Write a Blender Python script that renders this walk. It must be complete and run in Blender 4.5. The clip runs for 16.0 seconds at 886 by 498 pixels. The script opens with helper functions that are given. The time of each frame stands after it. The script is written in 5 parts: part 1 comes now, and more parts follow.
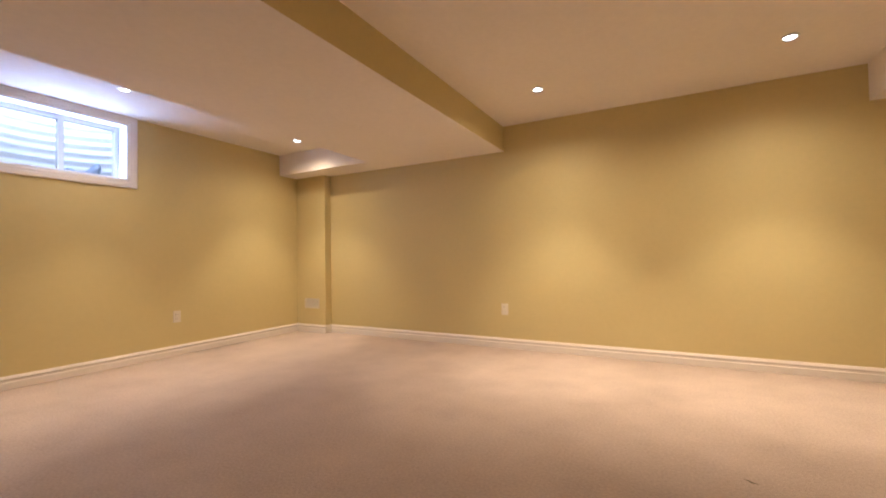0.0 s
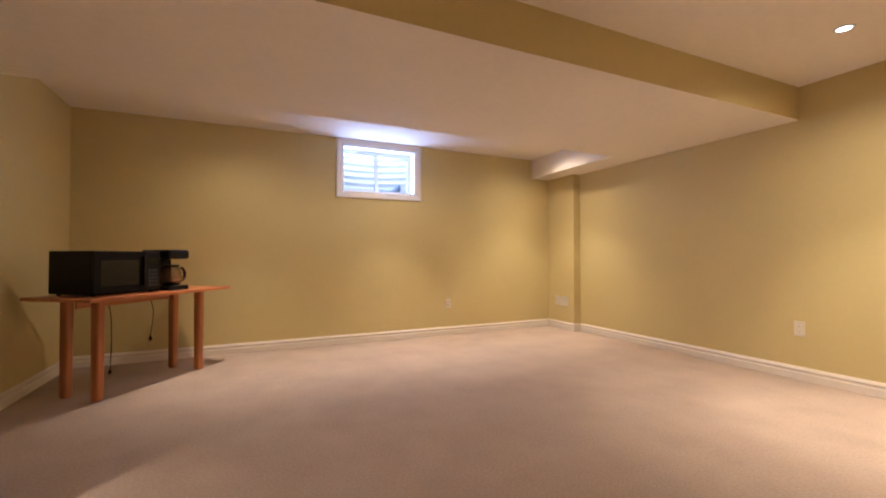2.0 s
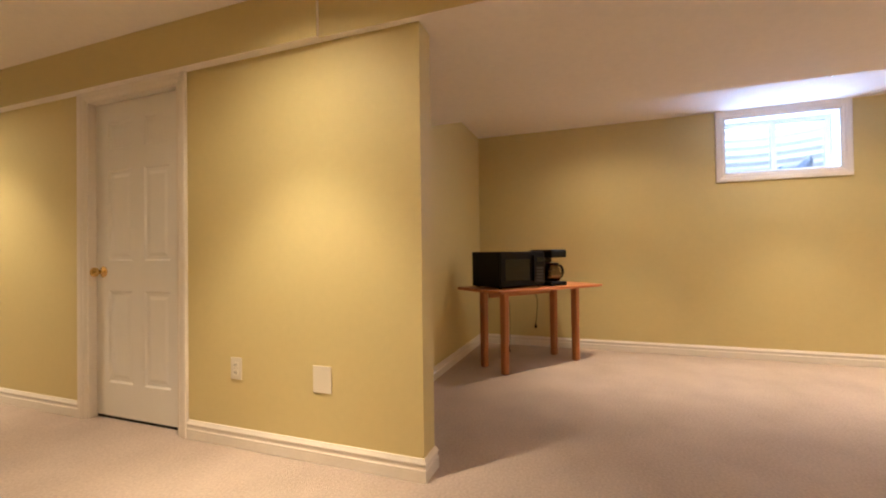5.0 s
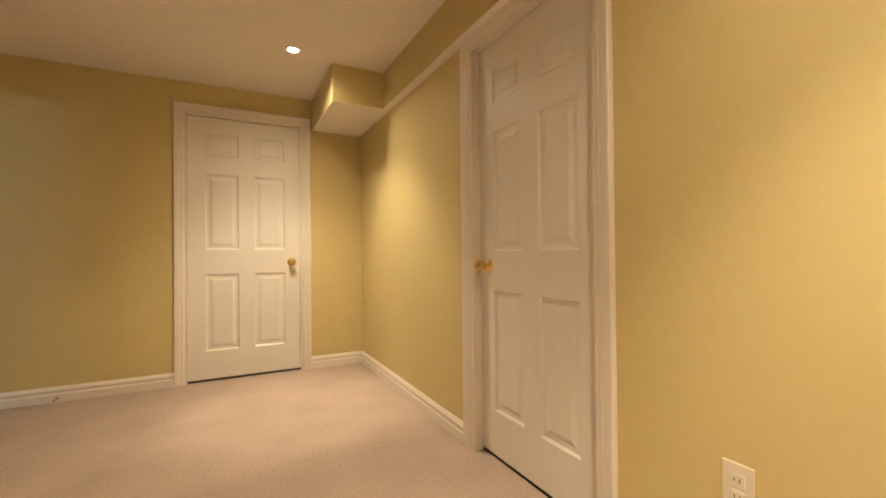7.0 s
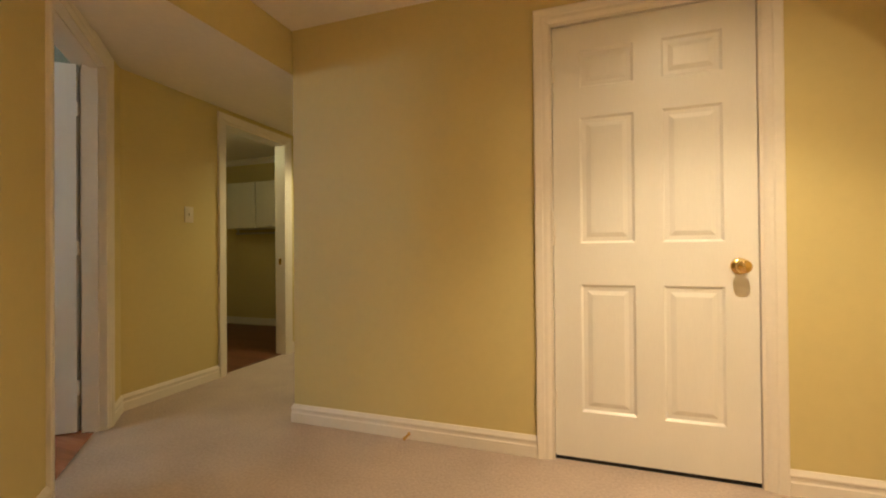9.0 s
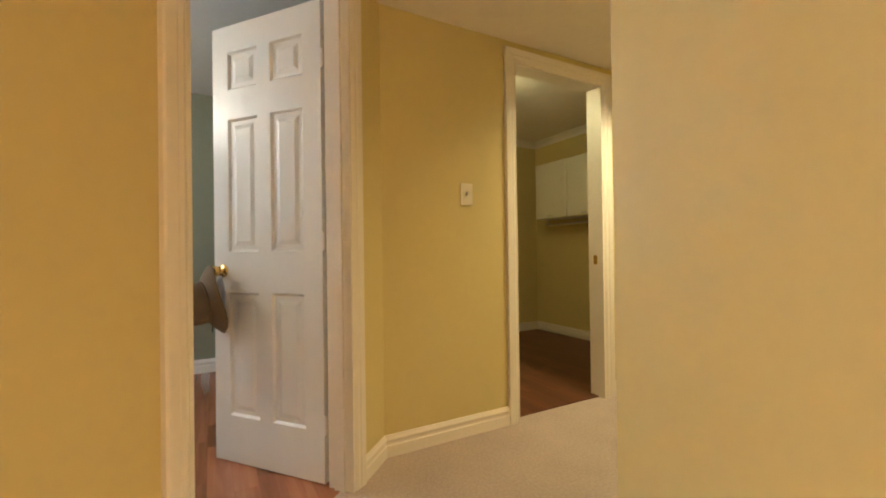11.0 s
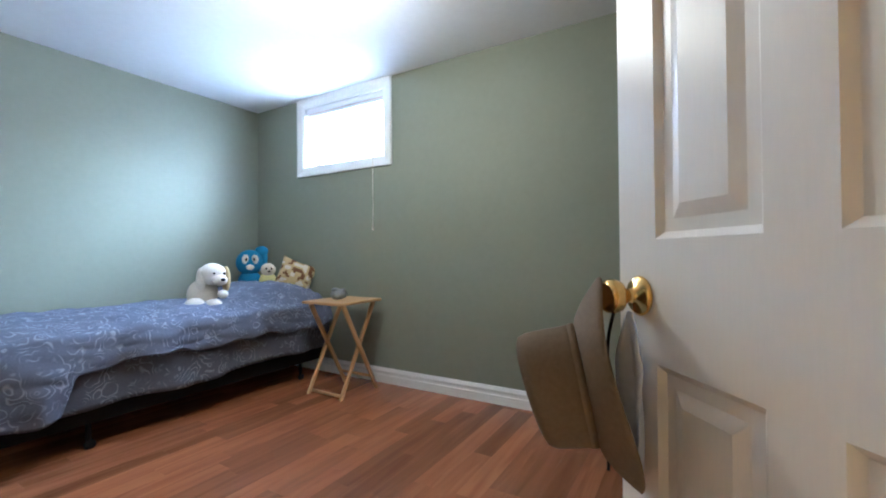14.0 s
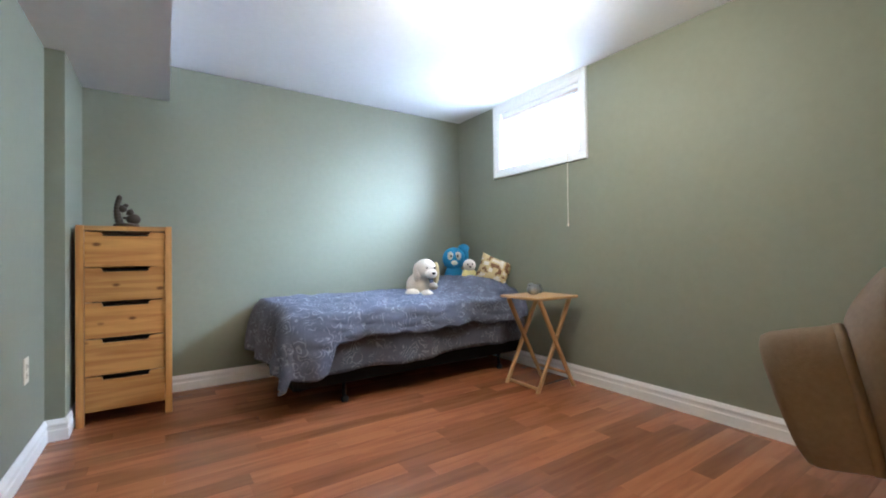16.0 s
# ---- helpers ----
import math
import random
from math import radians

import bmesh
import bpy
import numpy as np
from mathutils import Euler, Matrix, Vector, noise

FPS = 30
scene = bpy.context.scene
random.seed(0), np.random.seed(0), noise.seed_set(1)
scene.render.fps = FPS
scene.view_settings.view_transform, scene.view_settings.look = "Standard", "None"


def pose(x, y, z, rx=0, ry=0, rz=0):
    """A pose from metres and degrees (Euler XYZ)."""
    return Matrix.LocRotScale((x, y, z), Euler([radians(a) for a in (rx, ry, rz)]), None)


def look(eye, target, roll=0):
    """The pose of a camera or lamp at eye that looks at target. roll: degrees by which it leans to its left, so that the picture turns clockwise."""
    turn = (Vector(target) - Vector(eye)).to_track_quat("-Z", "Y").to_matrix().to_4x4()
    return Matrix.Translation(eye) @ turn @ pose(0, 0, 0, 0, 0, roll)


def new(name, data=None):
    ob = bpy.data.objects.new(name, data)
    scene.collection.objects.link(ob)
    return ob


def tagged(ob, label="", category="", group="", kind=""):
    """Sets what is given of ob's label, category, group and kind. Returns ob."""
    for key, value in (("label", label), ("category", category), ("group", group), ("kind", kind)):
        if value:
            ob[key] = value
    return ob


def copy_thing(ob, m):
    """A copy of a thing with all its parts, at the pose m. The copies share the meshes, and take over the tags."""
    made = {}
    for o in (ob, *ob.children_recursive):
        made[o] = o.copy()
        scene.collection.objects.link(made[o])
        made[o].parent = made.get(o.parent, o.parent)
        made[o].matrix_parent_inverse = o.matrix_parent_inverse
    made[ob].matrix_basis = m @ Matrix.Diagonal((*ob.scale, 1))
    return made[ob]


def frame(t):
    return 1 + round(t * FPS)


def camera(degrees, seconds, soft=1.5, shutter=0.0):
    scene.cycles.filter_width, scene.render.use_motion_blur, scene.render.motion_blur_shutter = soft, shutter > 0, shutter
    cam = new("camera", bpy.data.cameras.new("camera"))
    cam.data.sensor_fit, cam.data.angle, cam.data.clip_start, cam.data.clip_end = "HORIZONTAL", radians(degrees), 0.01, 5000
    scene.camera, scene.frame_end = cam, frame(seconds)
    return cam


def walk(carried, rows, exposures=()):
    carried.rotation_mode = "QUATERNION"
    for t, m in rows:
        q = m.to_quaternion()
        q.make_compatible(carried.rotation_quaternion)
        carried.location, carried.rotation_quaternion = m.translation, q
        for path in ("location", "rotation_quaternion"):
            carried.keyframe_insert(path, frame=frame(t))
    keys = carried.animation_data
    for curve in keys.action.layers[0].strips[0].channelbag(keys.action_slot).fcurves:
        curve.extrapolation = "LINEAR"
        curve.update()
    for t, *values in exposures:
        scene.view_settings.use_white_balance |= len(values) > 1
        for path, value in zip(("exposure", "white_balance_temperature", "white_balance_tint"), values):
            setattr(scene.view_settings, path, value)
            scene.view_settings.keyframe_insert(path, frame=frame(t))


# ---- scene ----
cam = camera(93.34, 16.0, soft=2.0)
PATH = [
    (0, pose(-0.004, -0.440, 0.922, 91.32, 0.94, 28.50)),
    (0.5, pose(0.120, -0.399, 0.937, 91.33, 0.67, 37.02)),
    (1, pose(0.138, -0.385, 0.944, 91.23, 0.74, 45.69)),
    (1.5, pose(0.214, -0.285, 0.962, 91.04, 0.22, 56.19)),
    (2, pose(0.285, -0.244, 0.956, 91.07, 0.11, 65.14)),
    (2.5, pose(0.206, -0.314, 0.936, 91.24, 0.34, 71.34)),
    (3, pose(0.231, -0.346, 0.961, 91.00, 0.25, 78.46)),
    (3.2, pose(0.239, -0.280, 0.964, 90.94, 0.31, 81.91)),
    (5.3, pose(0.116, -0.557, 0.991, 90.46, 0.64, 113.94)),
    (5.5, pose(0.070, -0.679, 0.988, 90.29, 0.57, 116.69)),
    (6, pose(-0.133, -0.905, 1.004, 90.00, 0.64, 128.05)),
    (6.5, pose(-0.338, -1.257, 0.979, 90.14, 0.75, 141.93)),
    (7, pose(-0.455, -1.655, 0.965, 90.55, 0.55, 152.72)),
    (7.5, pose(-0.562, -2.060, 0.966, 90.61, 0.34, 165.40)),
    (8, pose(-0.570, -2.503, 0.966, 90.54, 0.32, 177.62)),
    (8.5, pose(-0.488, -2.913, 0.974, 90.46, 0.26, 189.09)),
    (9, pose(-0.329, -3.292, 0.972, 90.44, 0.50, 198.87)),
    (9.5, pose(-0.152, -3.622, 0.972, 90.52, 0.62, 209.99)),
    (9.7, pose(-0.077, -3.778, 0.963, 90.58, 0.81, 215.21)),
    (10.7, pose(0.380, -4.290, 0.963, 90.40, 0.75, 235.50)),
    (11.8, pose(1.018, -4.612, 0.964, 90.22, 0.67, 256.61)),
    (12, pose(1.130, -4.633, 0.964, 90.15, 0.53, 260.58)),
    (12.5, pose(1.400, -4.718, 0.961, 90.30, 0.51, 272.37)),
    (13, pose(1.717, -4.673, 0.959, 90.46, 0.35, 281.84)),
    (13.5, pose(1.905, -4.588, 0.955, 90.60, 0.36, 291.03)),
    (14, pose(2.021, -4.517, 0.954, 90.64, 0.47, 300.82)),
    (14.5, pose(2.020, -4.486, 0.949, 90.67, 0.55, 310.15)),
    (15, pose(2.042, -4.451, 0.955, 90.64, 0.58, 318.91)),
    (15.5, pose(2.031, -4.472, 0.948, 90.71, 0.57, 325.20)),
    (16, pose(1.951, -4.521, 0.940, 90.66, 0.66, 326.29)),
]
SPOT_WATTS, MID_WATTS, SPILL_WATTS, HALL_WATTS, DAY_1, DAY_2, WELL, LAUNDRY_WATTS, BED_WATTS = 115.0, 135.0, 76.0, 46.0, 13.0, 150.0, 22.0, 5.0, 19.0
EXPOSURES = [(0, -0.3, 5200, 15), (1.5, -0.28, 5100, 15), (3.0, -0.08, 5050, 15), (5.5, 0.06, 5250, 8), (7.0, 0.12, 5350, 7), (7.5, 0.2, 5450, 6), (8.0, 0.22, 5600, 6), (8.5, 0.22, 5550, 8), (9.0, 0.3, 5650, 6), (9.5, 0.32, 5750, 6), (11.8, 1.5, 5550, 10), (12.5, 1.36, 5350, 10), (13.0, 1.18, 5000, 8), (14.0, 1.02, 4900, 10), (14.5, 1.02, 5000, 12), (16, 1.22, 5400, 12)]
walk(cam, PATH, exposures=EXPOSURES)

# ---- world and light ----
world = bpy.data.worlds.new("world")
scene.world = world
world.use_nodes = True
wn = world.node_tree
sky = wn.nodes.new("ShaderNodeTexSky")
sky.sky_type = "NISHITA"
sky.sun_disc = False
sky.sun_elevation = radians(38)
sky.sun_rotation = radians(200)
wn.links.new(sky.outputs["Color"], wn.nodes["Background"].inputs["Color"])
wn.nodes["Background"].inputs["Strength"].default_value = 0.12

sun_data = bpy.data.lights.new("sun", "SUN")
sun_data.energy, sun_data.angle, sun_data.color = 1.2, radians(10), (1.0, 0.96, 0.9)
sun_ob = new("sun", sun_data)
sun_ob.matrix_world = pose(0, 0, 8, 52, 0, 200)

WARM = (1.0, 0.708, 0.38)


def spot(name, x, y, z, watts, degrees=104, blend=0.85):
    data = bpy.data.lights.new(name, "SPOT")
    data.energy, data.spot_size, data.spot_blend = watts, radians(degrees), blend
    data.color, data.shadow_soft_size = WARM, 0.03
    ob = new(name, data)
    ob.matrix_world = pose(x, y, z)
    return ob


def area(name, m, sx, sy, watts, colour):
    data = bpy.data.lights.new(name, "AREA")
    data.shape, data.size, data.size_y = "RECTANGLE", sx, sy
    data.energy, data.color = watts, colour
    ob = new(name, data)
    ob.matrix_world = m
    return ob


# x, y, strength and spread in degrees; the lamps near the window are dimmer, the one before the closed door is a wide flood
DOWNLIGHTS = [(-0.906, 2.86, 1.1, 80), (0.69, 2.87, 1.1, 80), (-3.68, 1.21, 0.62, 66), (-3.64, 2.88, 0.75, 84), (-3.58, -0.31, 0.55, 66),
              (-0.83, -4.44, 0.68, 102), (-0.90, -1.72, 1.0, 78)]
CEIL = 2.27
for lx, ly, lk, wide in DOWNLIGHTS:
    spot("downlight_beam", lx, ly, CEIL - 0.012, SPOT_WATTS * lk, 44, 0.75)
    spot("downlight_flood", lx, ly, CEIL - 0.013, MID_WATTS * lk, wide, 0.6)
    spot("downlight_spill", lx, ly, CEIL - 0.014, SPILL_WATTS * lk, 156, 1.0)
# assumed lamp out of view, placed to brighten the hall walls
UNSEEN_HALL_LAMP = (1.86, -6.55, 2.075)
spot("downlight_beam", UNSEEN_HALL_LAMP[0], UNSEEN_HALL_LAMP[1], UNSEEN_HALL_LAMP[2] - 0.014, HALL_WATTS, 150, 1.0).data.color = (1.0, 0.77, 0.36)
XW_GLASS, XE_SKY = -4.498, 5.05
# daylight in one window opening and in the well outside the other
area("daylight_1", pose(XW_GLASS, 1.113, 1.944, 0, -90, 0), 0.44, 0.78, DAY_1, (0.55, 0.68, 1.0))
area("daylight_2", pose(XE_SKY, -2.45, 2.15, 0, 90, 0), 1.5, 2.4, DAY_2, (0.76, 0.89, 1.0))
area("daylight_3", look((5.45, -2.95, 2.95), (4.45, -2.10, 1.95)), 1.4, 1.4, 450.0, (0.80, 0.91, 1.0))

# ---- materials ----


def material(name, colour, rough=0.6, metal=0.0, vary=0.06, scale=6.0, bump=0.0, bump_scale=300.0, bump_dist=0.002,
             spec=0.5, island=0.0, stretch=None, fine=0.5):
    """A painted or raw surface: colour varied by broad and fine noise, with fine relief."""
    m = bpy.data.materials.new(name)
    m.use_nodes = True
    nt = m.node_tree
    b = nt.nodes["Principled BSDF"]
    b.inputs["Roughness"].default_value = rough
    b.inputs["Metallic"].default_value = metal
    b.inputs["Specular IOR Level"].default_value = spec
    tc = nt.nodes.new("ShaderNodeTexCoord")
    mp = nt.nodes.new("ShaderNodeMapping")
    if stretch:
        mp.inputs["Scale"].default_value = stretch
    nt.links.new(tc.outputs["Object"], mp.inputs["Vector"])
    broad, small = nt.nodes.new("ShaderNodeTexNoise"), nt.nodes.new("ShaderNodeTexNoise")
    broad.inputs["Scale"].default_value, broad.inputs["Detail"].default_value = scale * 0.35, 3
    small.inputs["Scale"].default_value, small.inputs["Detail"].default_value = scale * 9, 4
    mix = nt.nodes.new("ShaderNodeMix")
    mix.data_type = "FLOAT"
    mix.inputs["Factor"].default_value = fine
    for n, s in ((broad, 2), (small, 3)):
        nt.links.new(mp.outputs["Vector"], n.inputs["Vector"])
        nt.links.new(n.outputs["Fac"], mix.inputs[s])
    ramp = nt.nodes.new("ShaderNodeValToRGB")
    lo, hi = [max(0, c * (1 - 2.2 * vary)) for c in colour], [min(1, c * (1 + 2.2 * vary)) for c in colour]
    ramp.color_ramp.elements[0].color, ramp.color_ramp.elements[1].color = (*lo, 1), (*hi, 1)
    ramp.color_ramp.elements[0].position, ramp.color_ramp.elements[1].position = 0.25, 0.75
    nt.links.new(mix.outputs[0], ramp.inputs["Fac"])
    out = ramp.outputs["Color"]
    if island:
        oi = nt.nodes.new("ShaderNodeObjectInfo")
        hsv = nt.nodes.new("ShaderNodeHueSaturation")
        mr = nt.nodes.new("ShaderNodeMapRange")
        mr.inputs["To Min"].default_value, mr.inputs["To Max"].default_value = 1 - island, 1 + island
        nt.links.new(oi.outputs["Random"], mr.inputs["Value"])
        nt.links.new(mr.outputs["Result"], hsv.inputs["Value"])
        nt.links.new(out, hsv.inputs["Color"])
        out = hsv.outputs["Color"]
    nt.links.new(out, b.inputs["Base Color"])
    if bump:
        bn, bt = nt.nodes.new("ShaderNodeBump"), nt.nodes.new("ShaderNodeTexNoise")
        bt.inputs["Scale"].default_value, bt.inputs["Detail"].default_value = bump_scale, 2
        bn.inputs["Strength"].default_value, bn.inputs["Distance"].default_value = bump, bump_dist
        nt.links.new(mp.outputs["Vector"], bt.inputs["Vector"])
        nt.links.new(bt.outputs["Fac"], bn.inputs["Height"])
        nt.links.new(bn.outputs["Normal"], b.inputs["Normal"])
    return m


def wood(name, colour, dark, rough=0.4, grain=(1.2, 22, 22), island=0.0, knots=False, spec=0.5):
    """Wood with grain along the object's own x axis."""
    m = material(name, colour, rough, vary=0.05, scale=4, spec=spec)
    nt = m.node_tree
    b = nt.nodes["Principled BSDF"]
    tc = nt.nodes.new("ShaderNodeTexCoord")
    mp = nt.nodes.new("ShaderNodeMapping")
    mp.inputs["Scale"].default_value = grain
    nt.links.new(tc.outputs["Object"], mp.inputs["Vector"])
    oi = nt.nodes.new("ShaderNodeObjectInfo")
    sh = nt.nodes.new("ShaderNodeVectorMath")
    sh.operation = "ADD"
    ml = nt.nodes.new("ShaderNodeMath")
    ml.operation = "MULTIPLY"
    ml.inputs[1].default_value = 57.0
    nt.links.new(oi.outputs["Random"], ml.inputs[0])
    nt.links.new(mp.outputs["Vector"], sh.inputs[0])
    nt.links.new(ml.outputs[0], sh.inputs[1])
    n = nt.nodes.new("ShaderNodeTexNoise")
    n.inputs["Scale"].default_value, n.inputs["Detail"].default_value, n.inputs["Distortion"].default_value = 1.6, 6, 0.8
    nt.links.new(sh.outputs[0], n.inputs["Vector"])
    ramp = nt.nodes.new("ShaderNodeValToRGB")
    ramp.color_ramp.elements[0].color, ramp.color_ramp.elements[1].color = (*dark, 1), (*colour, 1)
    ramp.color_ramp.elements[0].position, ramp.color_ramp.elements[1].position = 0.30, 0.62
    nt.links.new(n.outputs["Fac"], ramp.inputs["Fac"])
    out = ramp.outputs["Color"]
    if knots:
        v = nt.nodes.new("ShaderNodeTexVoronoi")
        v.inputs["Scale"].default_value = 1.0
        mp2 = nt.nodes.new("ShaderNodeMapping")
        mp2.inputs["Scale"].default_value = (5, 9, 9)
        nt.links.new(tc.outputs["Object"], mp2.inputs["Vector"])
        sh2 = nt.nodes.new("ShaderNodeVectorMath")
        nt.links.new(mp2.outputs["Vector"], sh2.inputs[0])
        nt.links.new(ml.outputs[0], sh2.inputs[1])
        nt.links.new(sh2.outputs[0], v.inputs["Vector"])
        kr = nt.nodes.new("ShaderNodeValToRGB")
        kr.color_ramp.elements[0].position, kr.color_ramp.elements[1].position = 0.06, 0.13
        kr.color_ramp.elements[0].color, kr.color_ramp.elements[1].color = (0.28, 0.2, 0.14, 1), (1, 1, 1, 1)
        nt.links.new(v.outputs["Distance"], kr.inputs["Fac"])
        mx = nt.nodes.new("ShaderNodeMix")
        mx.data_type, mx.blend_type = "RGBA", "MULTIPLY"
        mx.inputs[0].default_value = 1.0
        nt.links.new(out, mx.inputs[6])
        nt.links.new(kr.outputs["Color"], mx.inputs[7])
        out = mx.outputs[2]
    if island:
        hsv = nt.nodes.new("ShaderNodeHueSaturation")
        mr = nt.nodes.new("ShaderNodeMapRange")
        mr.inputs["To Min"].default_value, mr.inputs["To Max"].default_value = 1 - island, 1 + island
        nt.links.new(oi.outputs["Random"], mr.inputs["Value"])
        nt.links.new(mr.outputs["Result"], hsv.inputs["Value"])
        nt.links.new(out, hsv.inputs["Color"])
        out = hsv.outputs["Color"]
    nt.links.new(out, b.inputs["Base Color"])
    return m


def emitter(name, colour, strength):
    m = bpy.data.materials.new(name)
    m.use_nodes = True
    b = m.node_tree.nodes["Principled BSDF"]
    b.inputs["Base Color"].default_value = (*colour, 1)
    b.inputs["Emission Color"].default_value = (*colour, 1)
    b.inputs["Emission Strength"].default_value = strength
    return m


def swirl_cloth(name, base, line):
    """Blue-grey cotton with pale curling lines, as printed on the bedding."""
    m = material(name, base, 0.9, vary=0.10, scale=14, bump=0.25, bump_scale=500, spec=0.2)
    nt = m.node_tree
    b = nt.nodes["Principled BSDF"]
    src = b.inputs["Base Color"].links[0].from_socket
    tc = nt.nodes.new("ShaderNodeTexCoord")
    v = nt.nodes.new("ShaderNodeTexVoronoi")
    v.inputs["Scale"].default_value = 12.5
    no = nt.nodes.new("ShaderNodeTexNoise")
    no.inputs["Scale"].default_value = 7
    mixv = nt.nodes.new("ShaderNodeMix")
    mixv.data_type, mixv.blend_type = "RGBA", "LINEAR_LIGHT"
    mixv.inputs[0].default_value = 0.09
    nt.links.new(tc.outputs["Object"], mixv.inputs[6])
    nt.links.new(no.outputs["Color"], mixv.inputs[7])
    nt.links.new(tc.outputs["Object"], no.inputs["Vector"])
    nt.links.new(mixv.outputs[2], v.inputs["Vector"])
    mu = nt.nodes.new("ShaderNodeMath")
    mu.operation = "MULTIPLY"
    mu.inputs[1].default_value = 3.9
    fr = nt.nodes.new("ShaderNodeMath")
    fr.operation = "FRACT"
    nt.links.new(v.outputs["Distance"], mu.inputs[0])
    nt.links.new(mu.outputs[0], fr.inputs[0])
    ramp = nt.nodes.new("ShaderNodeValToRGB")
    e = ramp.color_ramp.elements
    e[0].position, e[0].color = 0.30, (0, 0, 0, 1)
    e[1].position, e[1].color = 0.50, (1, 1, 1, 1)
    e2 = e.new(0.70)
    e2.color = (0, 0, 0, 1)
    nt.links.new(fr.outputs[0], ramp.inputs["Fac"])
    gaps = nt.nodes.new("ShaderNodeTexNoise")
    gaps.inputs["Scale"].default_value, gaps.inputs["Detail"].default_value = 16, 1
    nt.links.new(tc.outputs["Object"], gaps.inputs["Vector"])
    keep = nt.nodes.new("ShaderNodeMapRange")
    keep.inputs["From Min"].default_value, keep.inputs["From Max"].default_value = 0.42, 0.58
    nt.links.new(gaps.outputs["Fac"], keep.inputs["Value"])
    half = nt.nodes.new("ShaderNodeMath")
    half.operation = "MULTIPLY"
    half.inputs[1].default_value = 0.7
    nt.links.new(ramp.outputs["Color"], half.inputs[0])
    broken = nt.nodes.new("ShaderNodeMath")
    broken.operation = "MULTIPLY"
    nt.links.new(half.outputs[0], broken.inputs[0])
    nt.links.new(keep.outputs["Result"], broken.inputs[1])
    mx = nt.nodes.new("ShaderNodeMix")
    mx.data_type = "RGBA"
    mx.inputs[7].default_value = (*line, 1)
    nt.links.new(broken.outputs[0], mx.inputs[0])
    nt.links.new(src, mx.inputs[6])
    nt.links.new(mx.outputs[2], b.inputs["Base Color"])
    return m


def glass(name, tint=(1, 1, 1)):
    m = bpy.data.materials.new(name)
    m.use_nodes = True
    b = m.node_tree.nodes["Principled BSDF"]
    b.inputs["Base Color"].default_value = (*tint, 1)
    b.inputs["Roughness"].default_value = 0.02
    b.inputs["Transmission Weight"].default_value = 1.0
    b.inputs["IOR"].default_value = 1.45
    return m


M_YELLOW = material("yellow_wall_paint", (0.638, 0.537, 0.252), 0.55, vary=0.014, scale=3, bump=0.12, bump_scale=420, spec=0.35)
M_CEIL = material("ceiling_paint", (0.86, 0.80, 0.735), 0.75, vary=0.02, scale=3, bump=0.15, bump_scale=300, spec=0.25)
M_GREEN = material("sage_green_wall_paint", (0.247, 0.262, 0.207), 0.58, vary=0.025, scale=3, bump=0.12, bump_scale=420, spec=0.3)
M_BEDCEIL = material("white_ceiling_paint", (0.74, 0.75, 0.77), 0.8, vary=0.02, scale=3, bump=0.1, bump_scale=300, spec=0.2)
M_TRIM = material("white_trim_paint", (0.80, 0.74, 0.67), 0.35, vary=0.02, scale=5, spec=0.5)
M_TRIMW = material("bright_white_trim_paint", (0.80, 0.80, 0.79), 0.32, vary=0.02, scale=5, spec=0.5)
M_DOOR = material("white_door_paint", (0.80, 0.77, 0.73), 0.33, vary=0.015, scale=4, bump=0.06, bump_scale=160, spec=0.5, stretch=(6, 6, 0.6))
M_CARPET = material("beige_carpet", (0.500, 0.402, 0.340), 0.95, vary=0.10, scale=9, bump=0.9, bump_scale=170, bump_dist=0.006, spec=0.1, fine=0.6)
M_PLANK = wood("cherry_floor_boards", (0.35, 0.132, 0.056), (0.235, 0.080, 0.034), 0.23, (1.1, 12, 12), island=0.27, spec=0.7)
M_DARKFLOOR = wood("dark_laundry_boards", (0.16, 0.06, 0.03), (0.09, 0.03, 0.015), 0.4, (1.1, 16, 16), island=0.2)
M_BRASS = material("polished_brass", (0.80, 0.56, 0.20), 0.18, 1.0, vary=0.05, scale=20)
M_PLASTIC = material("white_plastic", (0.74, 0.68, 0.57), 0.4, vary=0.01)
# near-black fill that paints the shade in gaps, slots and recesses
M_GAPSHADE = material("gap_shade", (0.015, 0.013, 0.012), 0.9, vary=0.02)
M_CHROME = material("brushed_metal", (0.6, 0.6, 0.6), 0.3, 1.0, vary=0.03)
M_PINE = wood("honey_pine", (0.57, 0.29, 0.085), (0.37, 0.150, 0.036), 0.42, (1.0, 17, 17), island=0.10, knots=True)
M_TABLE = wood("orange_stained_pine", (0.46, 0.17, 0.052), (0.33, 0.105, 0.03), 0.36, (1.0, 13, 13), island=0.12)
M_TRAY = wood("pale_beech", (0.60, 0.37, 0.16), (0.50, 0.28, 0.11), 0.42, (1.0, 13, 13), island=0.08)
M_BLACK = material("black_plastic", (0.005, 0.005, 0.006), 0.38, vary=0.1, scale=20, spec=0.15)
M_BLACKM = material("black_powder_coat", (0.010, 0.010, 0.011), 0.75, vary=0.1, scale=20, spec=0.15)
M_SMOKE = material("smoked_glass", (0.008, 0.008, 0.008), 0.14, vary=0.02, spec=0.3)
M_GLASS = glass("window_glass")
M_CLOTH = swirl_cloth("printed_blue_grey_cotton", (0.135, 0.150, 0.215), (0.42, 0.46, 0.57))
M_SHEET = swirl_cloth("printed_dark_grey_cotton", (0.115, 0.125, 0.170), (0.38, 0.41, 0.48))
